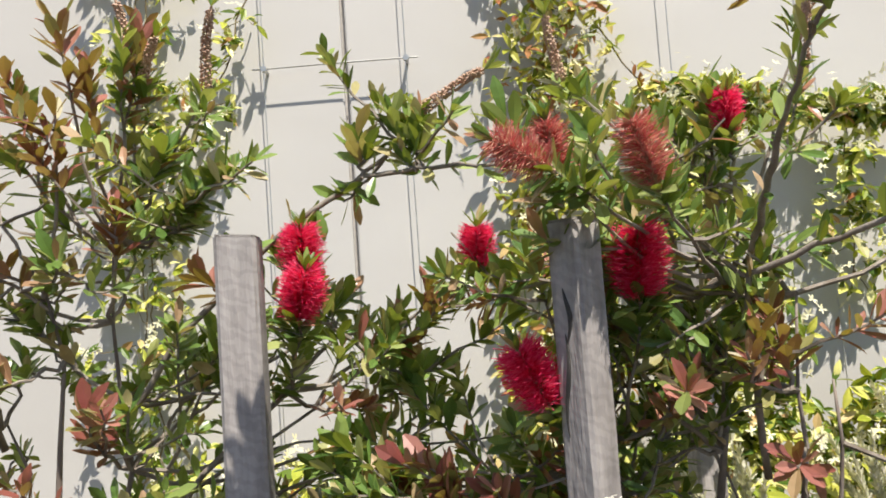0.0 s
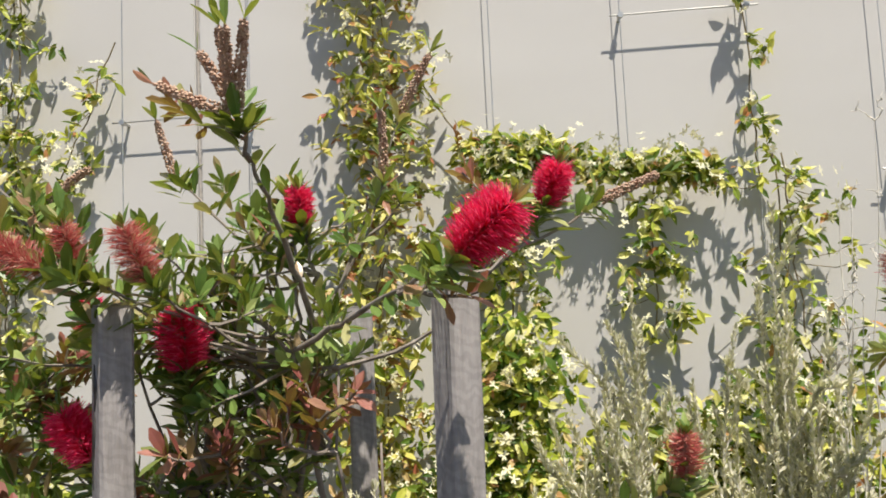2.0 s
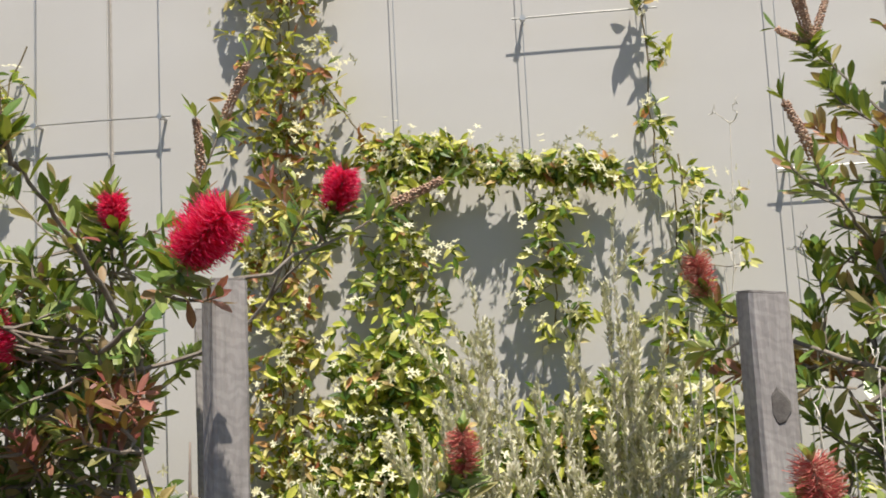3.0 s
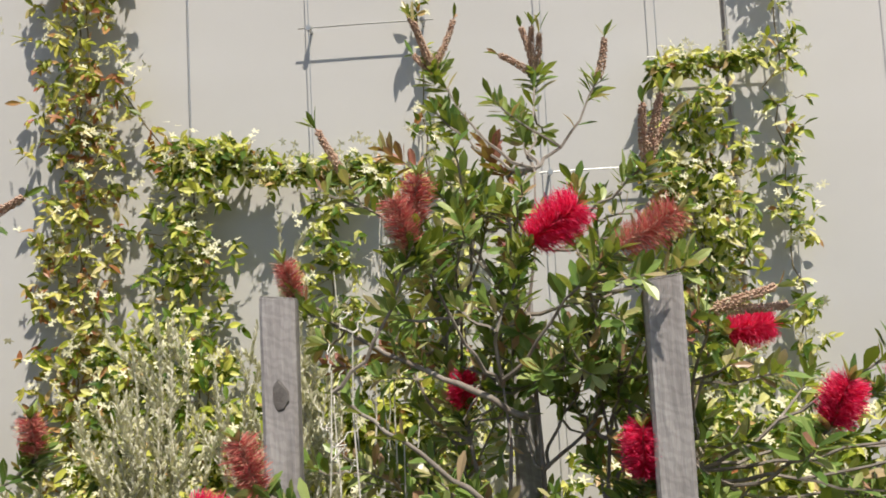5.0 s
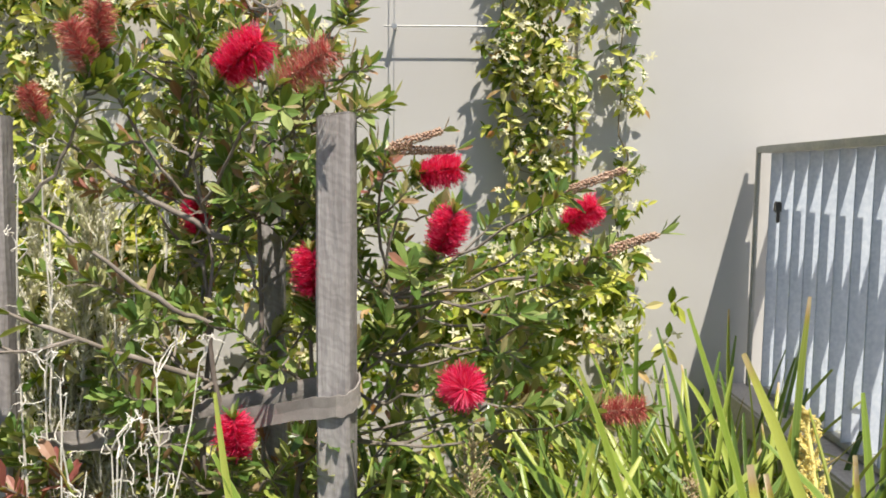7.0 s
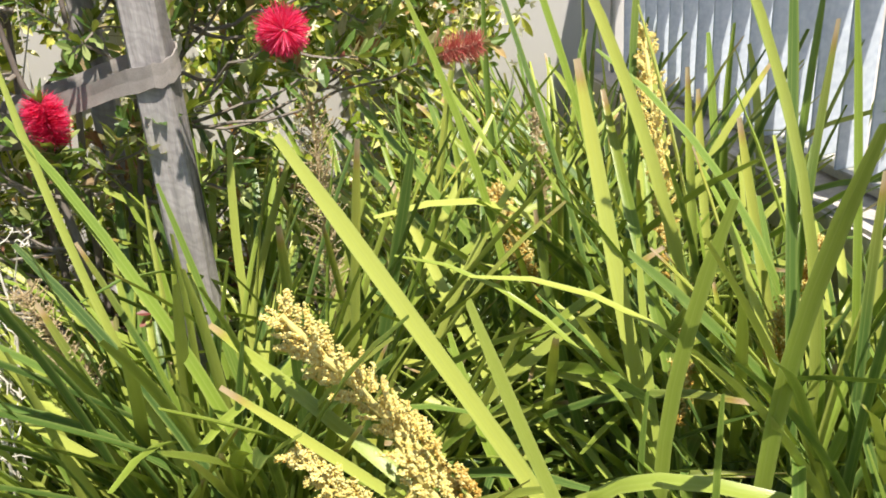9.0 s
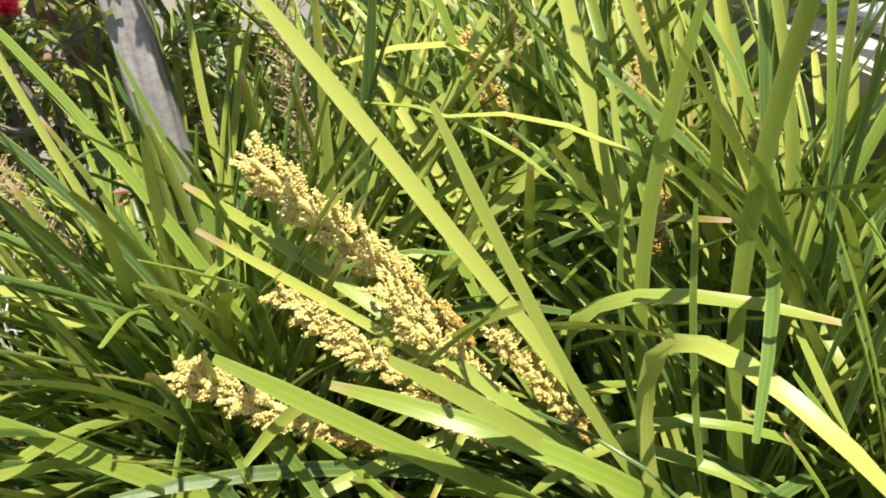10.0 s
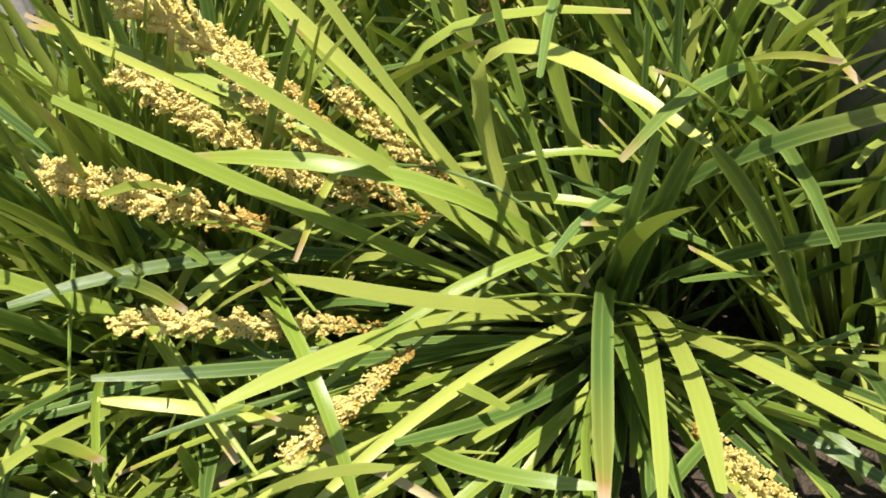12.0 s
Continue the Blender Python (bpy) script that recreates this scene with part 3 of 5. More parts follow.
def leaf_run(g, pts, dens, size, spread=(0.75, 1.25), start=0.35, broad=0.26):
    """Leaves in a spiral along a twig."""
    pts = np.asarray(pts, float)
    seg = np.linalg.norm(np.diff(pts, axis=0), axis=1)
    total = seg.sum()
    n = max(4, int(total * (1 - start) * dens))
    q = np.sort(start + (1 - start) * rng.uniform(0, 1, n) ** 0.75)
    cum = np.concatenate([[0], np.cumsum(seg)]) / total
    at = np.stack([np.interp(q, cum, pts[:, i]) for i in range(3)], 1)
    way = pts[-1] - pts[-3]
    sp = np.interp(q, [start, 1], [spread[1], spread[0]]) + rng.normal(size=n) * 0.14
    ways, out = around(way, n, np.clip(sp, 0.2, 1.5))
    ways = ways + np.array((0, 0, 0.18))
    l = size * rng.uniform(0.65, 1.15, n)
    up = -out + np.array((0, 0, 0.5)) + rng.normal(size=(n, 3)) * 0.3
    w, curl = l * rng.uniform(broad, broad + 0.1, n), rng.normal(size=n) * 0.12
    keep = np.ones(n, bool)
    for c in CLEAR:
        keep &= np.linalg.norm(at - c, axis=1) > 0.045
    g.blades(at[keep], ways[keep], up[keep], l[keep], w[keep], curl[keep], 0.12, 4, (0.14, 0.55, 0.9, 0.95, 0.18))


def bottlebrush(base, trunks, tips, volumes, label, limbs=(), dens=310, size=0.035):
    """base; trunks: main stems (top points); tips: (kind, x, y, z, turn in degrees from upright to the right, size); volumes: (centre, radii, number)."""
    b = thing("bottlebrush_shrub", base, label, "shrub", "bottlebrush shrubs")
    base = np.array(base, float)
    stems = []
    for i, top in enumerate(trunks):
        root = base + np.array((rng.normal() * 0.03, rng.normal() * 0.03, -0.03))
        pts = curve(root, top, (rng.normal() * 0.05, rng.normal() * 0.04, 0.05), 14, 0.006)
        g = Geo()
        g.tube(pts, np.linspace(0.0115 if i == 0 else 0.008, 0.0014, 14), 8)
        part("trunk", g, BARK, b, smooth=True)
        stems.append(pts)
    bare = []
    for pts in limbs:
        pts = np.array(pts, float)
        g = Geo()
        q = np.linspace(0, len(pts) - 1, 4 * len(pts))
        fine = np.stack([np.interp(q, np.arange(len(pts)), pts[:, i]) for i in range(3)], 1) + rng.normal(size=(len(q), 3)) * 0.0016
        g.tube(fine, np.linspace(0.0042, 0.0018, len(q)) * rng.uniform(0.9, 1.12, len(q)), 8)
        part("limb", g, LIMB, b, smooth=True)
        bare.append(fine)
        stems.append(np.concatenate([pts[:1]] * 5 + [pts[1:]]))
    joints = np.concatenate([s[5:] for s in stems])
    dear = np.concatenate([np.full(len(s) - 5, 0.0 if i < len(trunks) else 0.09) for i, s in enumerate(stems)])
    twigs, leaves, red = Geo(), Geo(), Geo()
    CLEAR[:] = [np.array((x, y - 0.045, z)) for kind, x, y, z, _, _ in tips if kind in ("flower", "front")]

    def branch(tip, end_way=None, leafy=1.0, fill=False, colour=None):
        tip = np.array(tip, float)
        gap = dear + np.linalg.norm(joints - tip, axis=1) + 0.6 * np.maximum(0, joints[:, 2] - tip[2] + 0.12)
        pick = int(rng.integers(0, 4))
        j = joints[np.argsort(gap)[pick if fill or end_way is None else int(pick > 2)]]
        far = np.linalg.norm(tip - j)
        sag = np.array((0, 0, -0.14 * far)) + rng.normal(size=3) * 0.05 * far
        if end_way is not None:
            sag = sag - np.array(end_way) * 0.22 * far + np.array((0, 0, 0.06 * far))
        pts = curve(j, tip, sag, 9, 0.003)
        twigs.tube(pts, np.linspace(0.0030, 0.0014, 9), 5)
        leaf_run(colour or leaves, pts, dens * leafy, size * rng.uniform(0.85, 1.15), start=max(0.2, 1 - 0.085 / max(far, 0.05)), broad=0.31)
        for _ in range(int(rng.integers(1, 4)) if end_way is None or fill else 1):
            i = int(rng.integers(4, 8))
            e = pts[i] + (tip - pts[i]) * rng.uniform(0.3, 0.8) + rng.normal(size=3) * (0.055, 0.05, 0.04)
            side = curve(pts[i], e, (0, 0, -0.01), 6, 0.002)
            twigs.tube(side, np.linspace(0.0022, 0.0012, 6), 4)
            leaf_run(red if rng.uniform() < 0.07 else (colour or leaves), side, dens, size * rng.uniform(0.75, 1.05), start=0.45, broad=0.31)
        return pts

    def rosette(at, way, n, length):
        w, out = around(way, n, rng.uniform(0.75, 1.45, n))
        l = length * rng.uniform(0.7, 1.15, n)
        back = rng.uniform(0, 0.03, n)[:, None] * np.asarray(way)
        leaves.blades(np.repeat(np.asarray(at)[None], n, 0) - back, w, -out * 0.6 + np.asarray(way) + rng.normal(size=(n, 3)) * 0.25, l, l * rng.uniform(0.28, 0.36, n), rng.uniform(0, 0.2, n), 0.12, 4, (0.14, 0.55, 0.9, 0.95, 0.18))

    for fine in bare:
        leaf_run(leaves, fine, dens * 0.22, size, start=0.3, broad=0.31)
    for kind, x, y, z, turn, sz in tips:
        way = np.array((math.sin(radians(turn)), -0.25, math.cos(radians(turn))))
        way /= np.linalg.norm(way)
        if kind == "flower" or kind == "faded" or kind == "front":
            if kind == "front":
                way = np.array((0.1, -0.97, 0.15))
            L = 0.057 * sz
            branch(np.array((x, y, z)) - way * L * 0.55, way, 1.1)
            flower(b, (x, y, z), way, L, 0.0275 * min(sz, 1.15), kind == "faded")
            rosette(np.array((x, y, z)) - way * L * 0.62, way, 12, size * 1.1)
            if kind != "front":
                seed = np.array((x, y, z)) + way * L * 0.5
                w3, out = around(way, 9, rng.uniform(0.3, 0.7, 9))
                leaves.blades(np.repeat(seed[None], 9, 0), w3, -out, rng.uniform(0.012, 0.03, 9), 0.007, 0.05)
        elif kind == "seeds":
            pts = branch((x, y, z), way, 0.4)
            rosette((x, y, z), way, 9 + 3 * round(sz), size * 1.05)
            for k in range(max(1, round(sz))):
                off = way + rng.normal(size=3) * (1.05, 0.45, 0.35) * (1 if k else 0.15)
                seed_spike(b, (x, y, z), off, rng.uniform(0.06, 0.095), 4 if k == 0 else 2, leaves)
        elif kind == "red":
            branch((x, y, z), way, 1.0, colour=red)
        else:
            branch((x, y, z), way, 1.6 * sz)
    for (cx, cy, cz), (rx, ry, rz), n in volumes:
        for _ in range(n):
            d = rng.normal(size=3)
            d *= rng.uniform(0.35, 1.0) ** 0.4 / np.linalg.norm(d)
            tip = np.array((cx + d[0] * rx, cy + d[1] * ry, cz + d[2] * rz))
            branch(tip, (d[0] * 0.5, d[1] * 0.5, 0.8), 0.9, fill=True, colour=red if rng.uniform() < 0.03 else None)
    part("branchwork", twigs, LIMB, b, "thin grey twigs", kind="stuff")
    part("foliage", leaves, BRUSH_LEAF, b, "narrow green leaves", kind="stuff")
    CLEAR.clear()
    if red.n:
        part("young_foliage", red, RED_LEAF, b, "reddish-brown young leaves", kind="stuff")


# ---------------------------------------------------------------- climbing jasmine
def jasmine(at, runs, label, flowers=1.0, leaf=None):
    """runs: (path points, spread, number of leaves). Leaves in pairs along stems, white five-petalled flowers."""
    v = thing("star_jasmine", at, label, "climber", "star jasmine climbers")
    stems, leaves, white = Geo(), Geo(), Geo()
    for path, spread, n in runs:
        path = np.array(path, float)
        seg = np.concatenate([[0], np.cumsum(np.linalg.norm(np.diff(path, axis=0), axis=1))])
        for s in range(2 if spread > 0.05 else 1):
            q = np.linspace(0, seg[-1], max(5, int(seg[-1] / 0.05)))
            p = np.stack([np.interp(q, seg, path[:, i]) for i in range(3)], 1)
            p[1:-1] += rng.normal(size=(len(p) - 2, 3)) * (0.008, 0.004, 0.006)
            p[:, 0] += (s - 0.5) * 0.02
            stems.tube(p, 0.0021, 5)
        q = rng.uniform(0, seg[-1], n)
        off = np.clip(rng.normal(size=(n, 3)), -1.9, 1.9) * np.array((spread, 0.6 * min(spread, 0.06), spread * 0.6))
        off[:, 1] = -np.abs(off[:, 1])
        at_ = np.stack([np.interp(q, seg, path[:, i]) for i in range(3)], 1) + off
        at_[:, 1] = np.minimum(at_[:, 1], -0.012)
        short = rng.uniform(0, 1, n) < 0.35
        for a, o in zip(at_[short], off[short]):
            stems.tube([a - o * 0.8, a - o * 0.3 + (0, 0, -0.01), a], 0.0011, 4)
        k = 6
        base = np.repeat(at_, k, 0) + rng.normal(size=(n * k, 3)) * (0.006, 0.004, 0.006)
        base[:, 1] = np.minimum(base[:, 1], -0.01)
        m = len(base)
        ways = rng.normal(size=(m, 3)) * (0.9, 0.5, 0.75) + (0, -0.35, -0.25)
        up = rng.normal(size=(m, 3)) * 0.45 + (0.1, -0.95, 0.75)
        l = rng.uniform(0.018, 0.043, m)
        leaves.blades(base, ways, up, l, l * rng.uniform(0.34, 0.48, m), rng.uniform(0, 0.35, m), 0.16, 4, (0.12, 0.75, 1.0, 0.7, 0.06))
        nf = int(n * 0.52 * flowers)
        for c in at_[rng.integers(0, n, nf)]:
            c = c + rng.normal(size=3) * 0.02 + (0, -0.015, 0.01)
            c[1] = min(c[1], -0.03)
            axis = np.array((rng.normal() * 0.9, -0.8, rng.normal() * 0.8 + 0.3))
            for h in range(rng.integers(1, 4)):
                cc = c + rng.normal(size=3) * 0.012
                w, out = around(axis, 5, 1.35)
                white.blades(np.repeat(cc[None], 5, 0), w, np.repeat(axis[None], 5, 0) + out * 0.2, 0.0115, 0.0048, 0.12, 0.05, 2, (0.25, 1.0, 0.5))
    part("stemwork", stems, TWIG, v, "thin twining stems", kind="stuff")
    part("foliage", leaves, leaf or VINE_LEAF, v, "glossy yellow-green leaves", kind="stuff")
    if white.n:
        part("blossom", white, PETAL, v, "small white star flowers", kind="stuff")


# ---------------------------------------------------------------- grey shrubs, dry stalks
def grey_shrub(at, stems, label):
    """Upright thin stems thickly set with small grey-green leaves. stems: (number, spread, lowest top, highest top)."""
    s = thing("grey_leaved_shrub", at, label, "shrub", "grey-leaved shrubs")
    g, lv = Geo(), Geo()
    n, rx, ry, lo, hi = stems
    for _ in range(n):
        a = np.array(at) + (rng.normal() * 0.05, rng.normal() * 0.05, -0.02)
        d = rng.normal(size=2)
        top = np.array((at[0] + d[0] * rx * 0.55, at[1] + d[1] * ry * 0.55, at[2] + rng.uniform(lo, hi) - 0.12 * abs(d[0])))
        p = curve(a, top, (rng.normal() * 0.05, rng.normal() * 0.04, 0.04), 12, 0.006)
        g.tube(p, np.linspace(0.003, 0.0009, 12), 5)
        for k in range(int(rng.integers(6, 11))):
            i = rng.integers(4, 11)
            e = p[i] + rng.normal(size=3) * (0.035, 0.03, 0.02) + (0, 0, rng.uniform(0.04, 0.11))
            q = curve(p[i], e, (0, 0, -0.01), 6, 0.002)
            g.tube(q, np.linspace(0.0015, 0.0007, 6), 4)
            leaf_run(lv, q, 760, 0.0145, (0.5, 0.95), 0.0)
        leaf_run(lv, p, 420, 0.0145, (0.5, 0.95), 0.3)
    part("stemwork", g, DRY, s, "thin pale stems", kind="stuff")
    part("foliage", lv, SAGE_LEAF, s, "small grey-green leaves", kind="stuff")


def dry_stalks(at, n, rx, lo, hi, lean, label, curl=1.0):
    s = thing("dry_stalk_clump", at, label, "dry plant", "dry stalks")
    for _ in range(n):
        g = Geo()
        a = np.array(at) + (rng.normal() * rx * 0.4, rng.normal() * 0.04, -0.02)
        top = np.array(at) + (rng.normal() * rx + lean, rng.normal() * 0.06, rng.uniform(lo, hi))
        p = curve(a, top, (rng.normal() * 0.03, 0, 0.03), 12, 0.005)
        g.tube(p, np.linspace(0.0023, 0.0008, 12), 5)
        for _ in range(int(rng.integers(7, 14))):
            i = rng.integers(4, 12)
            e = p[i] + curl * (rng.normal(size=3) * (0.014, 0.014, 0.010) + (0, 0, 0.03))
            q = curve(p[i], e, rng.normal(size=3) * 0.008, 6, 0.002)
            g.tube(q, np.linspace(0.0013, 0.0006, 6), 4)
            for _ in range(2):
                q = np.cumsum(rng.normal(size=(7, 3)) * 0.0022 + rng.normal(size=3) * 0.0015, 0)
                g.tube(e + q - q[0], np.linspace(0.0009, 0.0005, 7), 4)
        part("stalk", g, DRY, s)


# ---------------------------------------------------------------- strap-leaved clumps
STRAP = [0.7, 0.88, 0.97, 1.0, 1.0, 1.0, 0.99, 0.98, 0.96, 0.92, 0.86, 0.42]


def strap_mesh(name, bend, power, kink, wide):
    """One strap leaf, a metre long, rising along z, arching towards x, perhaps folded over at a kink."""
    n = 14
    t = np.linspace(0, 1, n + 1)
    ang = bend * t ** power + kink * np.clip((t - 0.6) / 0.08, 0, 1)
    step = np.stack([np.sin(ang), 0.12 * np.sin(t * 3 + bend * 5) * t, np.cos(ang)], 1) / n
    p = np.concatenate([[(0, 0, 0)], np.cumsum(step[1:], 0)])
    tan = np.gradient(p, axis=0)
    tan /= np.linalg.norm(tan, axis=1)[:, None]
    twist = 0.5 * np.sin(bend * 9) * t
    side = np.stack([np.sin(twist) * np.cos(ang), np.cos(twist), -np.sin(twist) * np.sin(ang)], 1)
    face = np.cross(side, tan)
    w = wide * np.interp(t, np.linspace(0, 1, 12), STRAP)[:, None]
    v = np.stack([p - side * w / 2 - face * w * 0.18, p, p + side * w / 2 - face * w * 0.18], 1).reshape(-1, 3)
    g = Geo()
    g.add(v, [(3 * i + k, 3 * i + k + 1, 3 * i + k + 4, 3 * i + k + 3) for i in range(n) for k in (0, 1)])
    g.uv.append(np.stack([np.tile((0.0, 0.5, 1.0), n + 1), np.repeat(t, 3)], 1))
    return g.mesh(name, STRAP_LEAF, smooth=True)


def hero_leaf(parent, root, mid, tip, width):
    """A strap leaf through a root, a middle and a tip."""
    root, mid, tip = (np.array(q, float) for q in (root, mid, tip))
    below, above = np.linalg.norm(mid - root), np.linalg.norm(tip - mid)
    u = below / (below + above)
    c = (mid - (1 - u) ** 2 * root - u ** 2 * tip) / (2 * u * (1 - u))
    t = np.linspace(0, 1, 13)[:, None]
    p = (1 - t) ** 2 * root + 2 * t * (1 - t) * c + t ** 2 * tip
    tan = np.gradient(p, axis=0)
    tan /= np.linalg.norm(tan, axis=1)[:, None]
    ref = np.array((rng.normal() * 0.18 + 0.12, -0.55 + rng.normal() * 0.12, 0.80))
    side = np.cross(tan, ref)
    side /= np.linalg.norm(side, axis=1)[:, None] + 1e-9
    face = np.cross(side, tan)
    w = width * np.interp(t[:, 0], np.linspace(0, 1, 12), STRAP)[:, None]
    g = Geo()
    v = np.stack([p - side * w / 2 + face * w * 0.14, p, p + side * w / 2 + face * w * 0.14], 1).reshape(-1, 3)
    g.add(v, [(3 * i + j, 3 * i + j + 1, 3 * i + j + 4, 3 * i + j + 3) for i in range(12) for j in (0, 1)])
    g.uv.append(np.stack([np.tile((0.0, 0.5, 1.0), 13), np.repeat(t[:, 0], 3)], 1))
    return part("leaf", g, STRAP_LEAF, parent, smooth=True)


def dry_head(at, foot, tip, head, girth, n, label):
    """A spent flowering stem, tan and feathery, with thin bare branchlets."""
    d = thing("dry_flower_head", at, label, "dry plant", "dry flower heads")
    foot, tip = np.array(foot, float), np.array(tip, float)
    pts = curve(foot, tip, rng.normal(size=3) * 0.02, 10)
    g = Geo()
    g.tube(pts, np.linspace(0.0028, 0.0010, 10), 5)
    part("stalk", g, HUSK, d)
    far = np.linalg.norm(tip - foot)
    fine, seeds = Geo(), Geo()
    for q in np.linspace(1 - head / far, 1, n):
        a = np.array([np.interp(q, np.linspace(0, 1, 10), pts[:, i]) for i in range(3)])
        w, _ = around(tip - foot, 3, rng.uniform(0.6, 1.2, 3))
        for k in w:
            e = a + k * girth * rng.uniform(0.5, 1.2)
            b = curve(a, e, rng.normal(size=3) * 0.006, 5)
            fine.tube(b, np.linspace(0.0008, 0.0004, 5), 4)
            seeds.beads(b[1:] + rng.normal(size=(4, 3)) * 0.0012, rng.uniform(0.0009, 0.0016, 4))
    part("branchlet_mass", fine, HUSK, d, "thin tan branchlets", kind="stuff")
    part("husk_mass", seeds, HUSK, d, "small tan seed husks", kind="stuff")


def flower_head(parent, root, tip, head, girth, n, old=0.2):
    """A flowering stem: branchlets crowded with tiny cream and ochre florets over its last part. Ochre on the lower
    side stands in for shade.
    """
    n, girth = int(n * 2.1), girth * 1.22
    root, tip = np.array(root, float), np.array(tip, float)
    way = (tip - root) / np.linalg.norm(tip - root)
    far = np.linalg.norm(tip - root)
    g = Geo()
    pts = curve(root, tip, rng.normal(size=3) * 0.01 + (0, 0, 0.01), 10)
    g.tube(pts, np.linspace(0.0038, 0.0012, 10), 6)
    stem = part("flower_stem", g, STEM, parent, "flowering stem crowded with tiny cream florets")
    a = np.cross(way, (0.2, 0.3, 0.9))
    a /= np.linalg.norm(a)
    b = np.cross(way, a)
    twigs = 190
    s0 = np.sort(rng.uniform(0, 1, twigs) ** 0.9)
    ang0 = rng.uniform(0, 6.28, twigs)
    swell = girth * (0.35 + 0.65 * np.sin(np.pi * np.clip(1 - s0 * 0.85, 0.06, 1))) * rng.uniform(0.7, 1.15, twigs)
    k = rng.integers(0, twigs, n)
    r = swell[k] * rng.uniform(0.2, 1, n) ** 0.6
    q = np.clip(1 - head / far * (1 - s0[k]), 0, 1)
    mid = np.stack([np.interp(q, np.linspace(0, 1, 10), pts[:, i]) for i in range(3)], 1)
    c = mid + (np.cos(ang0[k]) * r)[:, None] * a + (np.sin(ang0[k]) * r)[:, None] * b + way * (r * 1.25)[:, None] + rng.normal(size=(n, 3)) * 0.0011
    u = np.linspace(0, 1, 40)
    core = Geo()
    qq = np.clip(1 - head / far * (1 - u), 0, 1)
    line = np.stack([np.interp(qq, np.linspace(0, 1, 10), pts[:, i]) for i in range(3)], 1)
    core.tube(line + way * 0.008, girth * 0.16 * (0.35 + 0.65 * np.sin(np.pi * np.clip(1 - u * 0.85, 0.06, 1))) * (1 + 0.22 * np.sin(u * 82)), 9)
    part("branchlet_mass", core, FLORET_OLD_AND_SHADED if old > 0.5 else FLORET, stem, "ochre branchlets under the florets")
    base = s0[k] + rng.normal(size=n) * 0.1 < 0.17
    # shade put into the colour: florets on a head's lower side turn ochre
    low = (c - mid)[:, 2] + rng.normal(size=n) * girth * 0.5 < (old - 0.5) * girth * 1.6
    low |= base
    for mask, mat, label in ((~low, FLORET, "cream florets"), (low, FLORET_OLD_AND_SHADED, "ochre florets")):
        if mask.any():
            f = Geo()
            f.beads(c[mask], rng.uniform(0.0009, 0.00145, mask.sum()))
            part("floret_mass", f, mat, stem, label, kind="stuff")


MESHES = [strap_mesh("leaf", b, q, k, 0.022) for b, q, k in ((0.15, 1.5, 0), (0.35, 1.4, 0), (0.6, 1.6, 0), (0.9, 1.5, 0), (1.2, 1.8, 0), (1.6, 1.6, 0), (2.1, 1.7, 0), (0.3, 1.2, 0.9), (0.5, 1.3, 1.5), (0.2, 1.0, 0.4), (1.4, 2.6, 0), (2.4, 2.4, 0))]


BENDS = np.array((4, 5, 5, 4, 3, 1.5, 0.7, 0.5, 0.3, 3, 2, 0.6)) / 29.6
DRY_MESHES = [m.copy() for m in MESHES[4:8]]
for m in DRY_MESHES:
    m.materials[0] = DRY_STRAP


def strap_clump(at, n, length, tilt, label, width=1.0, open_side=None, dry_share=0.05, fan=None):
    """A tuft of strap leaves, each an object of its own."""
    c = thing("strap_leaf_clump", at, label, "grass clump", "strap-leaved clumps")
    for i in range(n):
        az = rng.uniform(0, 2 * math.pi) if fan is None else fan + rng.normal() * 0.5 + (math.pi if rng.uniform() < 0.35 else 0)
        tl = min(1.4, abs(rng.normal()) * tilt * 0.65 + 0.05)
        short = 1.0
        if fan is not None:
            tl = rng.uniform(1.1, 1.5)
        if open_side is not None and math.cos(az - open_side) > 0.25:
            tl, short = max(tl, 1.1), 0.6
        dry = rng.uniform() < dry_share
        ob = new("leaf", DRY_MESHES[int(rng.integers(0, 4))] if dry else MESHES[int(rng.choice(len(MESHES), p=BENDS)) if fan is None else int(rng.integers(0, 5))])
        if dry:
            tl = max(tl, 0.9)
        l = length * short * rng.uniform(0.5, 1.08)
        r = rng.uniform(0, 0.1)
        m = Matrix.Translation((math.cos(az) * r, math.sin(az) * r, -0.02)) @ Matrix.Rotation(az, 4, 'Z') @ Matrix.Rotation(tl, 4, 'Y') @ Matrix.Rotation(rng.normal() * 0.5, 4, 'Z')
        ob.parent = c
        ob.matrix_local = m @ Matrix.Diagonal((l, width * rng.uniform(0.55, 1.0), l, 1))
    return c


def add_leaves(c, n, az, spread, tilt, length, width):
    """More strap leaves in a clump, fanned round one side of it."""
    for i in range(n):
        ob = new("leaf", MESHES[int(rng.integers(0, 5))])
        a, l = az + rng.normal() * spread, rng.uniform(*length)
        m = Matrix.Translation((rng.normal() * 0.03, rng.normal() * 0.03, 0)) @ Matrix.Rotation(a, 4, 'Z') @ Matrix.Rotation(rng.uniform(*tilt), 4, 'Y') @ Matrix.Rotation(rng.normal() * 0.45, 4, 'Z')
        ob.parent = c
        ob.matrix_local = m @ Matrix.Diagonal((l, rng.uniform(*width) / 0.022, l, 1))


# ---------------------------------------------------------------- the place
build_ground()
build_wall()
build_landing()
build_trellis()
build_gate()

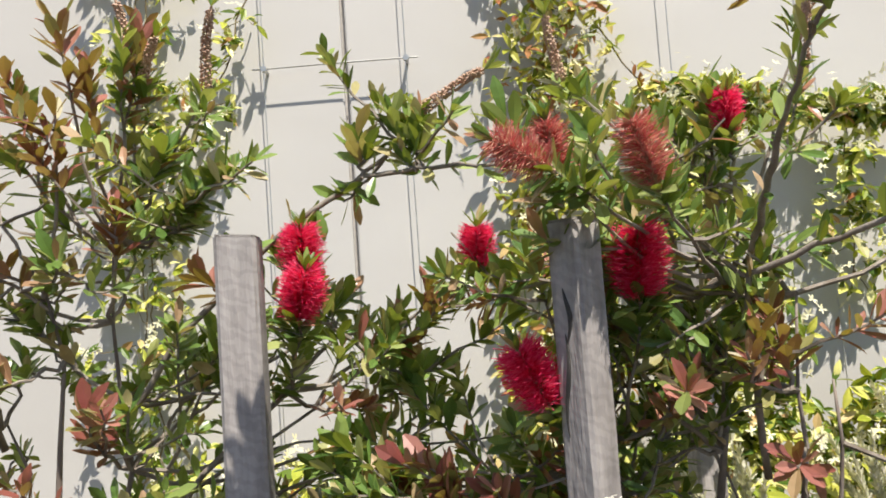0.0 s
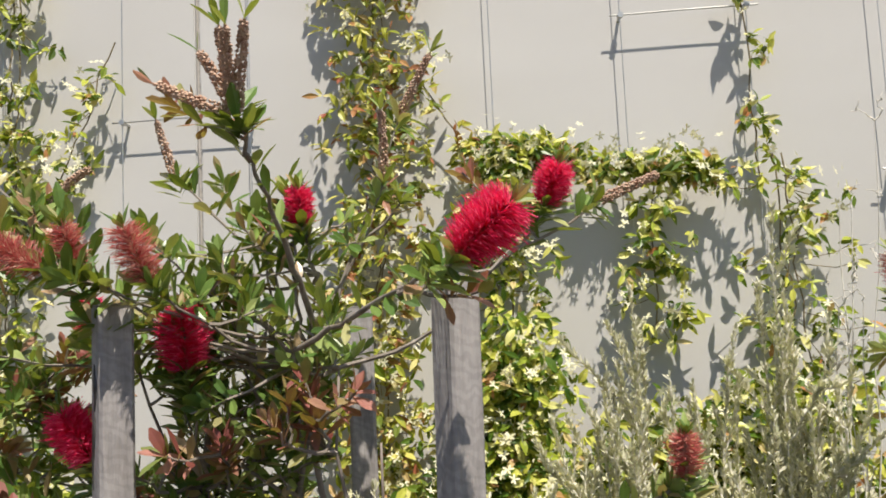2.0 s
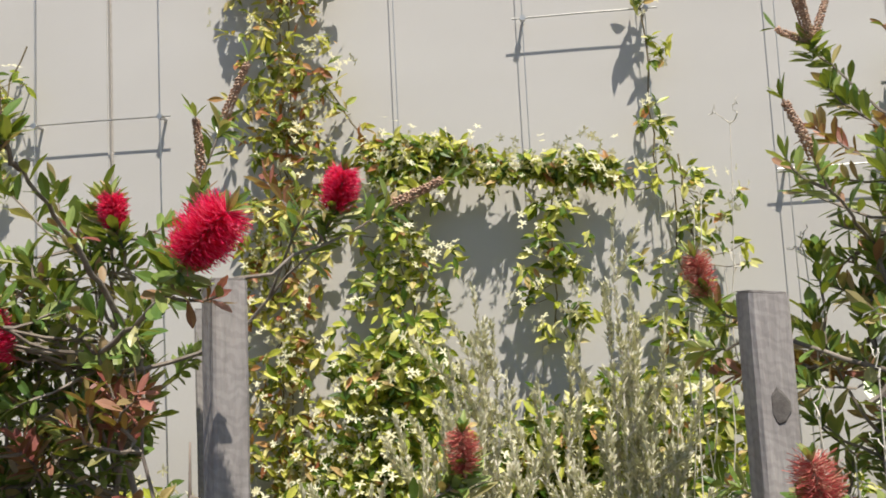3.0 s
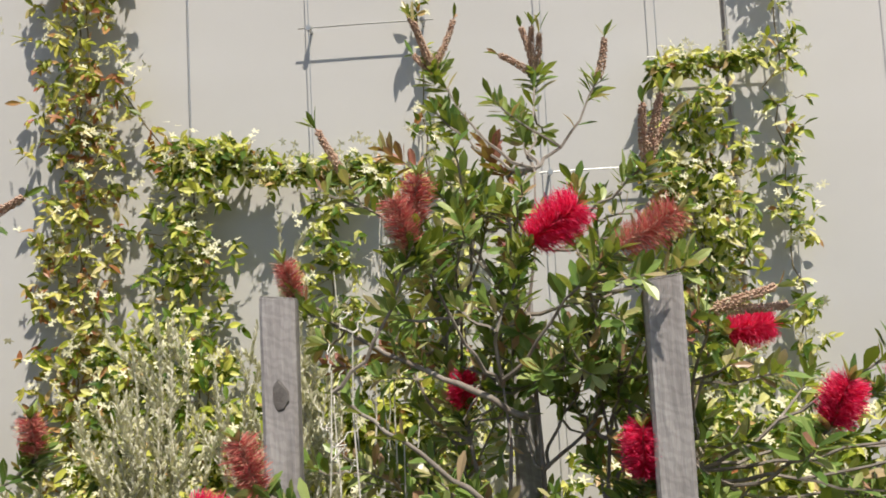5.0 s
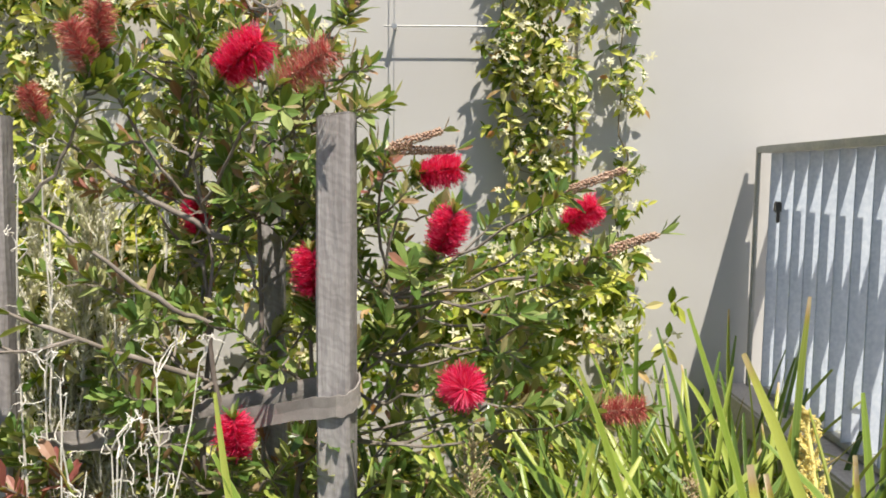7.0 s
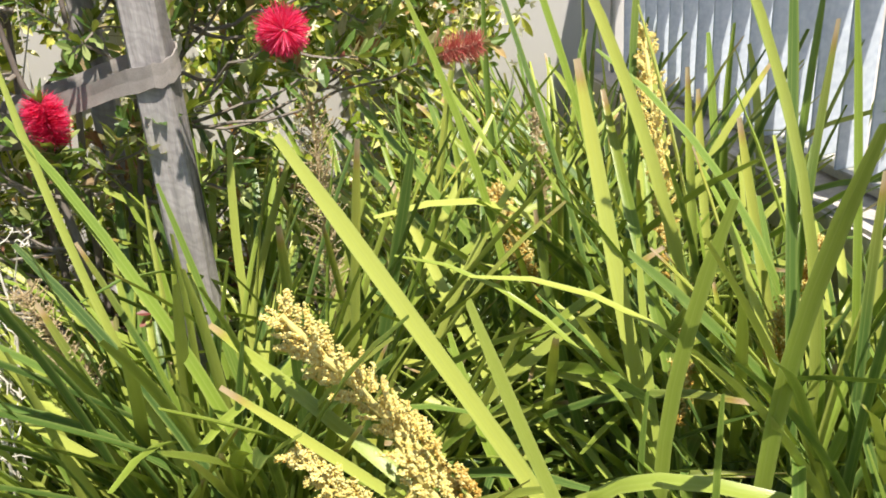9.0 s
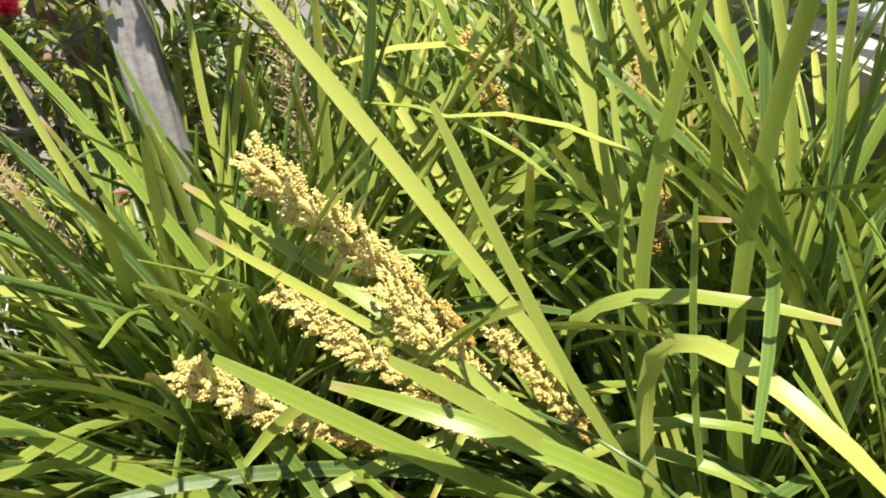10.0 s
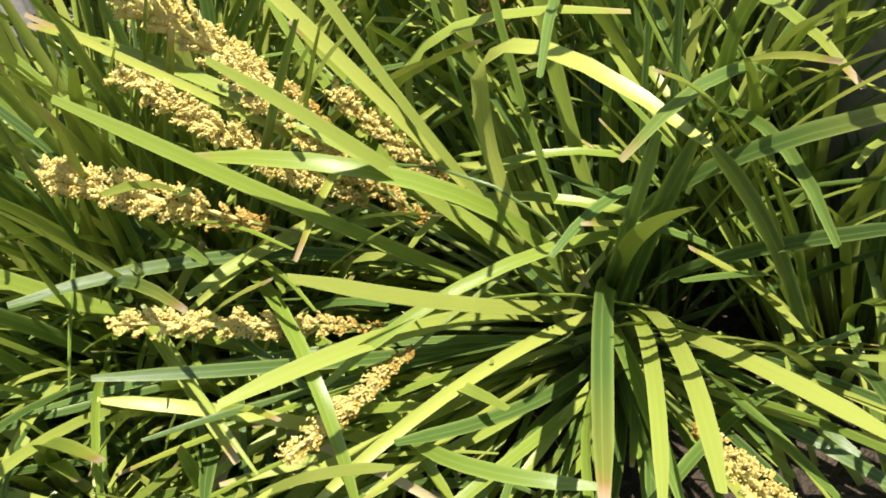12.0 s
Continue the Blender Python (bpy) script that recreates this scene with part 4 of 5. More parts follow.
stake(-0.185, -1.11, 1.181, 0.041, 5)
stake(0.136, -1.165, 1.169, 0.036, 42, label="cracked weathered grey square hardwood garden stake", crack=True)
stake(0.492, -1.212, 1.178, 0.036, 40, (0.012, 0))
stake(1.044, -1.14, 1.138, 0.041, 6, (0.004, 0), knot=(1.052, 1.02))
stake(1.493, -1.174, 1.138, 0.042, -8)
stake(0.331, -0.80, 1.163, 0.038, 8, label="weathered grey garden stake in leafy shade")
stake(1.343, -0.87, 1.132, 0.038, 4, label="weathered grey garden stake in leafy shade")
tie((1.493, -1.174), (1.315, -1.12), 0.797, 0.745, 0.027)
tie((1.044, -1.14), (1.30, -1.10), 0.71, 0.715, 0.024)

TIPS_A = [("flower", -0.136, -1.05, 1.166, 5, 0.9), ("flower", -0.133, -1.075, 1.122, 15, 0.9), ("leaf", -0.03, -1.05, 1.31, 5, 1.2), ("leaf", 0.0, -1.06, 1.295, 40, 1.2), ("leaf", -0.07, -1.05, 1.285, -40, 1.2), ("seeds", 0.0, -1.06, 1.305, 62, 1), ("red", -0.08, -1.0, 1.0, -20, 1), ("leaf", -0.04, -1.0, 1.10, -20, 0.8), ("leaf", 0.03, -1.0, 1.12, 30, 0.8), ("leaf", -0.12, -1.0, 1.12, 10, 0.8), ("leaf", 0.0, -1.0, 1.03, 40, 0.8), ("red", -0.03, -1.0, 1.06, 20, 1),
          ("seeds", -0.30, -1.05, 1.36, -5, 2), ("seeds", -0.225, -1.06, 1.345, 32, 1), ("seeds", -0.45, -1.05, 1.30, -20, 2), ("red", -0.38, -1.08, 1.33, 0, 1), ("red", -0.45, -1.05, 1.38, 0, 1), ("red", -0.50, -1.05, 1.22, 0, 1), ("red", -0.36, -1.08, 1.02, 30, 1), ("red", -0.43, -1.08, 0.94, -20, 1), ("red", -0.30, -1.06, 0.90, 20, 1), ("red", -0.33, -1.06, 1.24, 10, 1),
          ("leaf", -0.26, -1.02, 1.21, 20, 1), ("red", -0.294, -1.06, 1.40, 5, 1), ("red", -0.385, -1.06, 1.43, -10, 1), ("red", -0.36, -1.05, 1.385, -15, 1), ("leaf", -0.274, -1.06, 1.285, 20, 1.1), ("leaf", -0.208, -1.06, 1.262, 35, 1.1), ("leaf", -0.24, -1.06, 1.24, -10, 1.0), ("leaf", -0.14, -0.98, 1.20, 30, 0.8),
          # unseen leaf tips added above the view, to shade the first stake's lower half
          ("leaf", -0.07, -1.33, 1.43, 30, 1.5), ("leaf", -0.04, -1.38, 1.41, 50, 1.5), ("leaf", -0.10, -1.36, 1.40, 10, 1.5), ("leaf", -0.06, -1.40, 1.40, 70, 1.3)]
bottlebrush((-0.46, -1.0, 0), [(-0.43, -1.02, 1.15), (-0.36, -1.0, 1.2), (-0.52, -0.95, 1.0), (-0.33, -0.98, 0.9)], TIPS_A,
            [((-0.40, -1.0, 0.86), (0.25, 0.16, 0.40), 28), ((-0.46, -0.98, 1.25), (0.14, 0.12, 0.16), 4), ((-0.38, -1.0, 1.08), (0.20, 0.13, 0.13), 7), ((-0.12, -0.98, 1.02), (0.15, 0.09, 0.12), 9)],
            "tall bottlebrush shrub with grey stems and few red flowers",
            # the last limb is added out of view and carries those shading tips
            [[(-0.38, -1.0, 0.8), (-0.26, -1.02, 0.94), (-0.17, -1.01, 1.02), (-0.11, -1.0, 1.08)], [(-0.37, -1.0, 0.98), (-0.27, -1.02, 1.1), (-0.16, -1.04, 1.19), (-0.07, -1.05, 1.24), (0.0, -1.08, 1.245), (0.07, -1.18, 1.225)], [(-0.52, -0.96, 0.97), (-0.52, -1.13, 1.30), (-0.38, -1.27, 1.42), (-0.22, -1.33, 1.43), (-0.15, -1.345, 1.42), (-0.10, -1.355, 1.41), (-0.05, -1.37, 1.40)]])
TIPS_B = [("flower", 0.049, -1.05, 1.159, 5, 0.7), ("flower", 0.091, -1.155, 1.031, -25, 1.0), ("flower", 0.199, -1.13, 1.127, 0, 1.1), ("faded", 0.192, -1.225, 1.216, -20, 1.0),
          ("flower", 0.315, -1.06, 1.28, 0, 0.65), ("flower", 0.542, -1.353, 1.207, 50, 1.02), ("faded", 0.089, -1.255, 1.217, -60, 0.9), ("red", 0.326, -1.10, 1.075, 20, 1),
          ("flower", 0.61, -1.13, 1.276, 20, 0.75), ("faded", 0.117, -1.215, 1.227, -10, 0.8), ("seeds", 0.323, -1.299, 1.33, 0, 5), ("seeds", 0.154, -1.04, 1.33, -12, 1), ("seeds", 0.41, -1.02, 1.31, 25, 1),
          ("seeds", 0.432, -0.997, 1.40, 35, 1), ("seeds", 0.66, -1.10, 1.26, 65, 1), ("red", -0.01, -1.12, 0.95, -30, 1), ("red", 0.05, -1.14, 0.93, 20, 1), ("red", -0.06, -1.08, 0.88, -40, 1), ("red", 0.29, -1.13, 1.04, 60, 1), ("red", 0.24, -1.13, 1.02, -30, 1), ("red", 0.33, -1.12, 0.93, 30, 1), ("red", -0.08, -1.04, 0.92, -40, 1), ("faded", 0.731, -1.12, 0.985, 0, 0.8)]
bottlebrush((0.33, -1.0, 0), [(0.33, -1.04, 1.2), (0.30, -1.0, 0.9), (0.40, -1.05, 1.0), (0.18, -1.02, 0.95), (0.36, -1.08, 1.09)], TIPS_B,
            [((0.18, -1.0, 0.74), (0.10, 0.13, 0.30), 34), ((0.25, -1.02, 1.14), (0.10, 0.10, 0.20), 24), ((0.17, -1.06, 1.14), (0.10, 0.08, 0.08), 9), ((-0.01, -1.0, 0.88), (0.15, 0.12, 0.16), 22)],
            "bottlebrush shrub in flower between two stakes",
            [[(0.33, -1.03, 0.9), (0.31, -1.09, 1.11), (0.385, -1.15, 1.14), (0.455, -1.23, 1.17), (0.515, -1.32, 1.185)], [(0.33, -1.04, 1.12), (0.327, -1.12, 1.19), (0.324, -1.19, 1.25), (0.323, -1.26, 1.295)]])
TIPS_C = [("faded", 1.024, -0.985, 1.165, -15, 0.9), ("faded", 1.21, -1.235, 1.212, -20, 0.9), ("faded", 1.224, -1.215, 1.236, 10, 0.9), ("flower", 1.377, -1.171, 1.207, 55, 1.15), ("faded", 1.468, -1.241, 1.188, 60, 1.2),
          ("flower", 1.256, -0.977, 1.003, 0, 0.8), ("flower", 1.462, -1.165, 0.945, 0, 1.0), ("flower", 1.615, -1.075, 1.074, 80, 0.9), ("flower", 1.629, -1.29, 1.007, 20, 0.8), ("flower", 1.807, -1.065, 1.015, 50, 0.85),
          ("front", 1.648, -1.255, 0.830, 0, 1.0), ("faded", 1.842, -1.20, 0.788, 80, 0.9), ("flower", 1.372, -1.20, 0.745, 0, 0.9), ("flower", 1.03, -1.315, 0.915, -50, 1.1), ("faded", 1.045, -1.267, 0.965, -15, 1.0)]
MORE_C = [("seeds", 1.23, -0.86, 1.49, -5, 4), ("seeds", 1.391, -0.82, 1.48, 0, 4), ("seeds", 1.47, -0.95, 1.43, 30, 1), ("seeds", 1.50, -1.1, 1.28, 15, 3), ("seeds", 1.13, -1.1, 1.28, -15, 1),
          ("seeds", 1.55, -1.15, 1.10, 70, 2), ("seeds", 1.78, -1.12, 1.05, 70, 1), ("seeds", 1.82, -1.2, 0.98, 65, 1), ("leaf", 1.79, -1.21, 0.955, 75, 1.3), ("leaf", 1.25, -0.87, 1.42, 15, 1.0), ("leaf", 1.36, -0.84, 1.41, -10, 1.0), ("red", 1.31, -0.88, 1.36, 0, 1)]
bottlebrush((1.33, -1.05, 0), [(1.31, -1.11, 1.02), (1.37, -1.0, 1.3), (1.44, -1.0, 1.1), (1.25, -0.95, 1.2), (1.55, -1.05, 0.9)], TIPS_C + MORE_C,
            [((1.42, -1.02, 0.78), (0.26, 0.15, 0.34), 28), ((1.36, -1.02, 0.52), (0.24, 0.10, 0.16), 26), ((1.40, -1.02, 1.13), (0.15, 0.12, 0.17), 20), ((1.68, -1.02, 0.90), (0.17, 0.12, 0.13), 8), ((1.17, -0.93, 0.98), (0.11, 0.1, 0.2), 12), ((1.31, -0.98, 1.16), (0.12, 0.10, 0.19), 14), ((1.18, -1.2, 0.70), (0.12, 0.07, 0.14), 12)],
            "tall bottlebrush shrub in flower tied to stakes",
            [[(1.33, -1.1, 0.86), (1.279, -1.149, 0.896), (1.193, -1.195, 0.975), (1.12, -1.2, 1.03)], [(1.34, -1.1, 0.98), (1.264, -1.118, 1.021), (1.17, -1.05, 1.06), (1.099, -0.985, 1.094), (1.05, -0.98, 1.13)], [(1.31, -1.13, 0.8), (1.19, -1.22, 0.87), (1.09, -1.25, 0.92)]])

jasmine((-0.74, -0.03, 0), [([(-0.74, -0.03, 0.1), (-0.72, -0.04, 1.2), (-0.70, -0.04, 2.2)], 0.07, 230), ([(-0.66, -0.05, 1.35), (-0.5, -0.06, 1.68), (-0.42, -0.05, 1.9)], 0.03, 24)],
        "star jasmine climbing a cable on the wall")
jasmine((0.24, -0.03, 0), [([(0.24, -0.03, 0.1), (0.23, -0.05, 1.1), (0.25, -0.05, 1.6), (0.27, -0.06, 2.3)], 0.07, 560), ([(0.36, -0.06, 1.75), (0.46, -0.05, 1.6), (0.53, -0.05, 1.52)], 0.022, 16)],
        "dense bronze-tinted star jasmine column with white flowers", leaf=VINE_LEAF_RED)
jasmine((0.55, -0.03, 0), [([(0.55, -0.03, 0.1), (0.55, -0.06, 1.0), (0.55, -0.06, 1.5)], 0.06, 330), ([(0.49, -0.05, 1.52), (0.58, -0.06, 1.545), (0.70, -0.06, 1.51), (0.80, -0.06, 1.475), (0.93, -0.06, 1.485), (1.06, -0.05, 1.45)], 0.028, 210), ([(0.52, -0.06, 1.53), (0.64, -0.07, 1.51)], 0.045, 60), ([(0.92, -0.05, 1.44), (0.9, -0.05, 1.1)], 0.045, 60), ([(0.46, -0.2, 0.2), (0.5, -0.25, 0.9)], 0.12, 300), ([(0.48, -0.3, 0.72), (0.53, -0.3, 0.9), (0.54, -0.3, 1.1)], 0.06, 260)],
        "star jasmine trailing along the wall from cable to cable")
jasmine((1.18, -0.03, 0), [([(1.2, -0.03, 0.1), (1.22, -0.05, 1.0), (1.2, -0.05, 1.5)], 0.07, 190), ([(1.17, -0.04, 1.45), (1.16, -0.045, 1.95)], 0.018, 16)],
        "thin star jasmine shoots on a cable")
jasmine((1.85, -0.03, 0), [([(1.84, -0.03, 0.1), (1.86, -0.06, 0.9), (1.85, -0.07, 1.6)], 0.055, 400), ([(1.74, -0.05, 1.69), (1.99, -0.05, 1.71)], 0.022, 46), ([(1.76, -0.05, 1.7), (1.77, -0.05, 1.1)], 0.035, 70), ([(1.6, -0.3, 0.72), (1.92, -0.25, 0.8)], 0.11, 300), ([(1.60, -0.62, 0.72), (1.75, -0.62, 0.85), (1.9, -0.6, 0.8)], 0.09, 200)],
        "dense star jasmine in flower on two cables")
jasmine((2.07, -0.03, 0), [([(2.06, -0.03, 0.05), (2.075, -0.045, 1.0), (2.06, -0.045, 1.5), (2.07, -0.045, 2.3)], 0.024, 120)],
        "slender star jasmine column on a cable", 1.8)
jasmine((0.8, -0.35, 0), [([(-0.9, -0.22, 0.42), (-0.5, -0.5, 0.45), (-0.1, -0.25, 0.44), (0.3, -0.5, 0.42), (0.8, -0.22, 0.42), (1.2, -0.5, 0.4), (1.6, -0.25, 0.4), (2.1, -0.4, 0.4)], 0.16, 900), ([(0.2, -0.55, 0.66), (0.5, -0.8, 0.66), (0.8, -0.6, 0.66), (1.15, -0.78, 0.66)], 0.14, 560), ([(-0.5, -0.75, 0.7), (-0.2, -0.5, 0.7), (0.1, -0.7, 0.72)], 0.14, 380), ([(0.72, -0.4, 0.75), (0.92, -0.4, 0.85), (1.08, -0.4, 0.9)], 0.10, 520)],
        "low sprawl of star jasmine under the shrubs", 0.7)

grey_shrub((0.73, -0.75, 0), (38, 0.11, 0.08, 0.75, 1.25), "grey-green shrub with small downy leaves between the stakes")
grey_shrub((0.96, -0.72, 0), (40, 0.12, 0.08, 0.85, 1.30), "tall grey-green shrub with small downy leaves")
grey_shrub((0.53, -1.30, 0), (24, 0.08, 0.05, 0.78, 1.03), "small grey-green shrub with downy leaves beside a stake")
grey_shrub((0.53, -0.88, 0), (22, 0.08, 0.06, 0.75, 1.08), "slight grey-green shrub with downy leaves")
grey_shrub((0.37, -0.85, 0), (16, 0.07, 0.06, 0.65, 0.98), "slight grey-green shrub under the bottlebrush")
dry_stalks((0.131, -1.283, 0), 2, 0.006, 0.9, 0.95, 0.0, "thin pale curly dry stalk in front of a stake", 0.4)
dry_stalks((1.16, -0.95, 0), 7, 0.06, 0.75, 1.2, 0.0, "pale dry flower stalks, dead and twisted")
dry_stalks((1.06, -0.6, 0), 5, 0.06, 1.1, 1.45, 0.02, "tall pale dry stalks in front of the wall")
dry_stalks((1.13, -1.20, 0), 3, 0.02, 0.95, 1.1, 0.0, "tall pale dry stalk beside a stake")
dry_stalks((1.26, -1.36, 0), 8, 0.05, 0.6, 0.86, 0.02, "pale curly dry stalks in front of the shrub")
dry_stalks((1.20, -1.28, 0), 5, 0.09, 0.55, 0.93, 0.02, "low tangle of pale dry stalks beside a stake")

# strap-leaved clumps, nearest first
CROWN = np.array((2.04, -1.58, 0.04))
main = strap_clump(tuple(CROWN), 200, 0.74, 0.55, "large clump of bright green strap leaves with flower heads", 0.62, radians(228), 0.0)
HERO_A = [
    ((1.66, -1.64, 0.81), (1.75, -1.62, 0.63), 0.016),
    ((1.76, -1.74, 0.73), (1.79, -1.72, 0.63), 0.014),
    ((1.78, -1.44, 0.55), (1.79, -1.46, 0.50), 0.012),
    ((1.59, -1.61, 0.62), (1.68, -1.60, 0.52), 0.010),
    ((1.71, -1.76, 0.58), (1.79, -1.71, 0.46), 0.017),
    ((1.60, -1.72, 0.58), (1.69, -1.69, 0.46), 0.017),
    ((1.94, -1.69, 0.61), (1.95, -1.67, 0.50), 0.013),
    ((1.97, -1.80, 0.64), (2.01, -1.78, 0.56), 0.011, (2.20, -1.62, 0.03)),
    ((2.06, -1.70, 0.48), (1.92, -1.64, 0.50), 0.016),
    ((2.04, -1.84, 0.41), (1.96, -1.73, 0.49), 0.018, (1.98, -1.62, 0.05)),
    ((1.90, -1.61, 0.50), (1.96, -1.60, 0.38), 0.015),
    ((1.79, -1.54, 0.53), (1.84, -1.55, 0.43), 0.016),
    ((1.71, -1.92, 0.49), (1.77, -1.85, 0.40), 0.020),
]
HERO_B = [
    ((2.04, -1.87, 0.47), (2.04, -1.78, 0.35), 0.020),
    ((1.97, -1.93, 0.43), (1.98, -1.85, 0.37), 0.018),
    ((1.98, -1.87, 0.46), (1.99, -1.81, 0.38), 0.016),
    ((2.15, -1.96, 0.45), (2.08, -1.84, 0.39), 0.021),
    ((2.13, -1.96, 0.36), (2.08, -1.85, 0.30), 0.016),
    ((1.84, -2.00, 0.29), (1.92, -1.85, 0.29), 0.020),
    ((1.92, -2.01, 0.26), (1.98, -1.87, 0.24), 0.019),
    ((1.89, -1.98, 0.23), (1.96, -1.85, 0.23), 0.015),
    ((1.91, -1.97, 0.21), (1.95, -1.84, 0.20), 0.016),
    ((2.05, -2.03, 0.25), (2.02, -1.90, 0.24), 0.021),
    ((1.96, -1.98, 0.18), (1.98, -1.88, 0.15), 0.017),
    ((2.02, -2.01, 0.18), (2.02, -1.91, 0.18), 0.022),
    ((1.73, -1.82, 0.24), (1.81, -1.79, 0.19), 0.016),
]
HERO_C = [
    ((1.87, -1.91, 0.19), (1.78, -1.85, 0.21), 0.015, (1.76, -1.66, 0.10)),
    ((1.61, -1.78, 0.32), (1.69, -1.75, 0.30), 0.018),
    ((1.51, -1.70, 0.34), (1.62, -1.70, 0.29), 0.014),
    ((1.66, -1.63, 0.47), (1.79, -1.69, 0.43), 0.018),
    ((1.99, -1.75, 0.81), (1.99, -1.70, 0.68), 0.017),
    ((1.97, -1.63, 0.73), (1.95, -1.61, 0.62), 0.015),
    ((1.92, -1.41, 0.80), (1.94, -1.45, 0.63), 0.017),
    ((1.97, -1.31, 0.79), (2.01, -1.35, 0.75), 0.014, (2.10, -1.42, 0.03)),
    ((1.40, -1.38, 0.79), (1.45, -1.39, 0.70), 0.011, (1.66, -1.50, 0.03)),
    ((1.41, -1.37, 0.76), (1.48, -1.40, 0.64), 0.013, (1.68, -1.52, 0.03)),
    ((1.39, -1.41, 0.68), (1.46, -1.43, 0.57), 0.012, (1.66, -1.55, 0.03)),
    ((1.72, -1.39, 0.66), (1.81, -1.34, 0.65), 0.011, (2.02, -1.30, 0.03)),
    ((1.41, -1.12, 0.64), (1.44, -1.13, 0.55), 0.009, (1.56, -1.20, 0.03)),
]
HERO_D = [
    ((1.56, -1.16, 0.70), (1.55, -1.17, 0.60), 0.012, (1.64, -1.25, 0.03)),
    ((1.48, -1.22, 0.67), (1.50, -1.23, 0.58), 0.009, (1.60, -1.30, 0.03)),
    ((1.96, -1.47, 0.64), (1.96, -1.49, 0.56), 0.009),
    ((1.91, -1.63, 0.58), (1.91, -1.62, 0.51), 0.008),
    ((1.59, -1.74, 0.22), (1.55, -1.60, 0.31), 0.016, (1.50, -1.42, 0.12)),
    ((1.55, -1.42, 0.58), (1.71, -1.58, 0.50), 0.014),
    ((1.40, -1.63, 0.51), (1.46, -1.60, 0.41), 0.018, (1.80, -1.56, 0.05)),
    ((1.41, -1.62, 0.28), (1.62, -1.65, 0.26), 0.009),
    ((1.50, -1.69, 0.31), (1.58, -1.71, 0.27), 0.014, (1.72, -1.70, 0.06)),
    ((1.46, -1.63, 0.40), (1.61, -1.60, 0.36), 0.015),
    ((1.60, -1.63, 0.34), (1.67, -1.60, 0.34), 0.015),
]
HERO_E = [
    ((1.84, -1.36, 0.92), (1.90, -1.37, 0.72), 0.014, (2.00, -1.42, 0.03)),
    ((1.87, -1.36, 0.94), (1.93, -1.37, 0.75), 0.011, (2.04, -1.42, 0.03)),
    ((1.92, -1.38, 0.90), (1.97, -1.39, 0.78), 0.014, (2.08, -1.46, 0.03)),
    ((2.06, -1.20, 0.93), (2.05, -1.21, 0.85), 0.010, (2.12, -1.25, 0.03)),
    ((1.77, -1.32, 0.87), (1.80, -1.32, 0.79), 0.011, (1.90, -1.35, 0.03)),
    ((1.40, -1.37, 0.85), (1.41, -1.38, 0.79), 0.009, (1.62, -1.50, 0.03)),
    ((1.99, -1.55, 0.91), (2.04, -1.54, 0.81), 0.011, (2.10, -1.50, 0.03)),
    ((2.04, -1.49, 0.86), (2.07, -1.49, 0.79), 0.012, (2.12, -1.50, 0.03)),
    ((2.06, -1.52, 0.89), (2.07, -1.52, 0.77), 0.014, (2.12, -1.52, 0.03)),
    ((2.11, -1.51, 0.83), (2.11, -1.50, 0.75), 0.011, (2.15, -1.50, 0.03)),
    ((2.13, -1.50, 0.85), (2.14, -1.50, 0.78), 0.010, (2.18, -1.50, 0.03)),
    ((2.12, -1.58, 0.72), (2.12, -1.58, 0.63), 0.011, (2.18, -1.55, 0.03)),
]
add_leaves(main, 46, radians(170), 0.45, (0.9, 1.35), (0.32, 0.6), (0.008, 0.013))
add_leaves(main, 8, radians(172), 0.17, (1.02, 1.25), (0.62, 0.85), (0.010, 0.014))
add_leaves(main, 30, radians(190), 0.25, (0.95, 1.3), (0.40, 0.66), (0.009, 0.014))
for tip, mid, w, *foot in HERO_A + HERO_B + HERO_C + HERO_D + HERO_E:
    root = np.array(foot[0]) if foot else CROWN
    hero_leaf(main, root + rng.normal(size=3) * (0.025, 0.025, 0.008), mid, tip, w)
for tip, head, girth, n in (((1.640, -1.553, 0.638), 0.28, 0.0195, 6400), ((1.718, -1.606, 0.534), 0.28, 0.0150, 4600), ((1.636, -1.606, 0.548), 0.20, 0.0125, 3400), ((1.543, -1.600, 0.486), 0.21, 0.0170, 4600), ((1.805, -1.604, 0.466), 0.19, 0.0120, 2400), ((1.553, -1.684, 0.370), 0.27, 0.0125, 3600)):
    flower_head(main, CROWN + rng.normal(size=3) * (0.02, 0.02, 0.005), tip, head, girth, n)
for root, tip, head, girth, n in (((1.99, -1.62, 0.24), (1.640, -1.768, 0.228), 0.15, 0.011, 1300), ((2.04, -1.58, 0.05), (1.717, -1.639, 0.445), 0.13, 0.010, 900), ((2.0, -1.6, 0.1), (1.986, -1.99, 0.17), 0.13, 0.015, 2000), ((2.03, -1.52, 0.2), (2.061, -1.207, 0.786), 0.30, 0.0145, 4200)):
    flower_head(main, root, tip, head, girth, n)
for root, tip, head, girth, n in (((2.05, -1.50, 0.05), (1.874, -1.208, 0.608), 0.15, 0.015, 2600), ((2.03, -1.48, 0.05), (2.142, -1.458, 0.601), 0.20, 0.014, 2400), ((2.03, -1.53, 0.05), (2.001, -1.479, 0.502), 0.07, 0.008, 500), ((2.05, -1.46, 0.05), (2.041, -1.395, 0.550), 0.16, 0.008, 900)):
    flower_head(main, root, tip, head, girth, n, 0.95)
strap_clump((1.72, -1.02, 0), 230, 0.80, 0.6, "dense strap-leaved clump beneath the shrub", 0.55)
strap_clump((1.95, -1.08, 0), 250, 0.80, 0.5, "dense upright strap-leaved clump near the wall", 0.62)
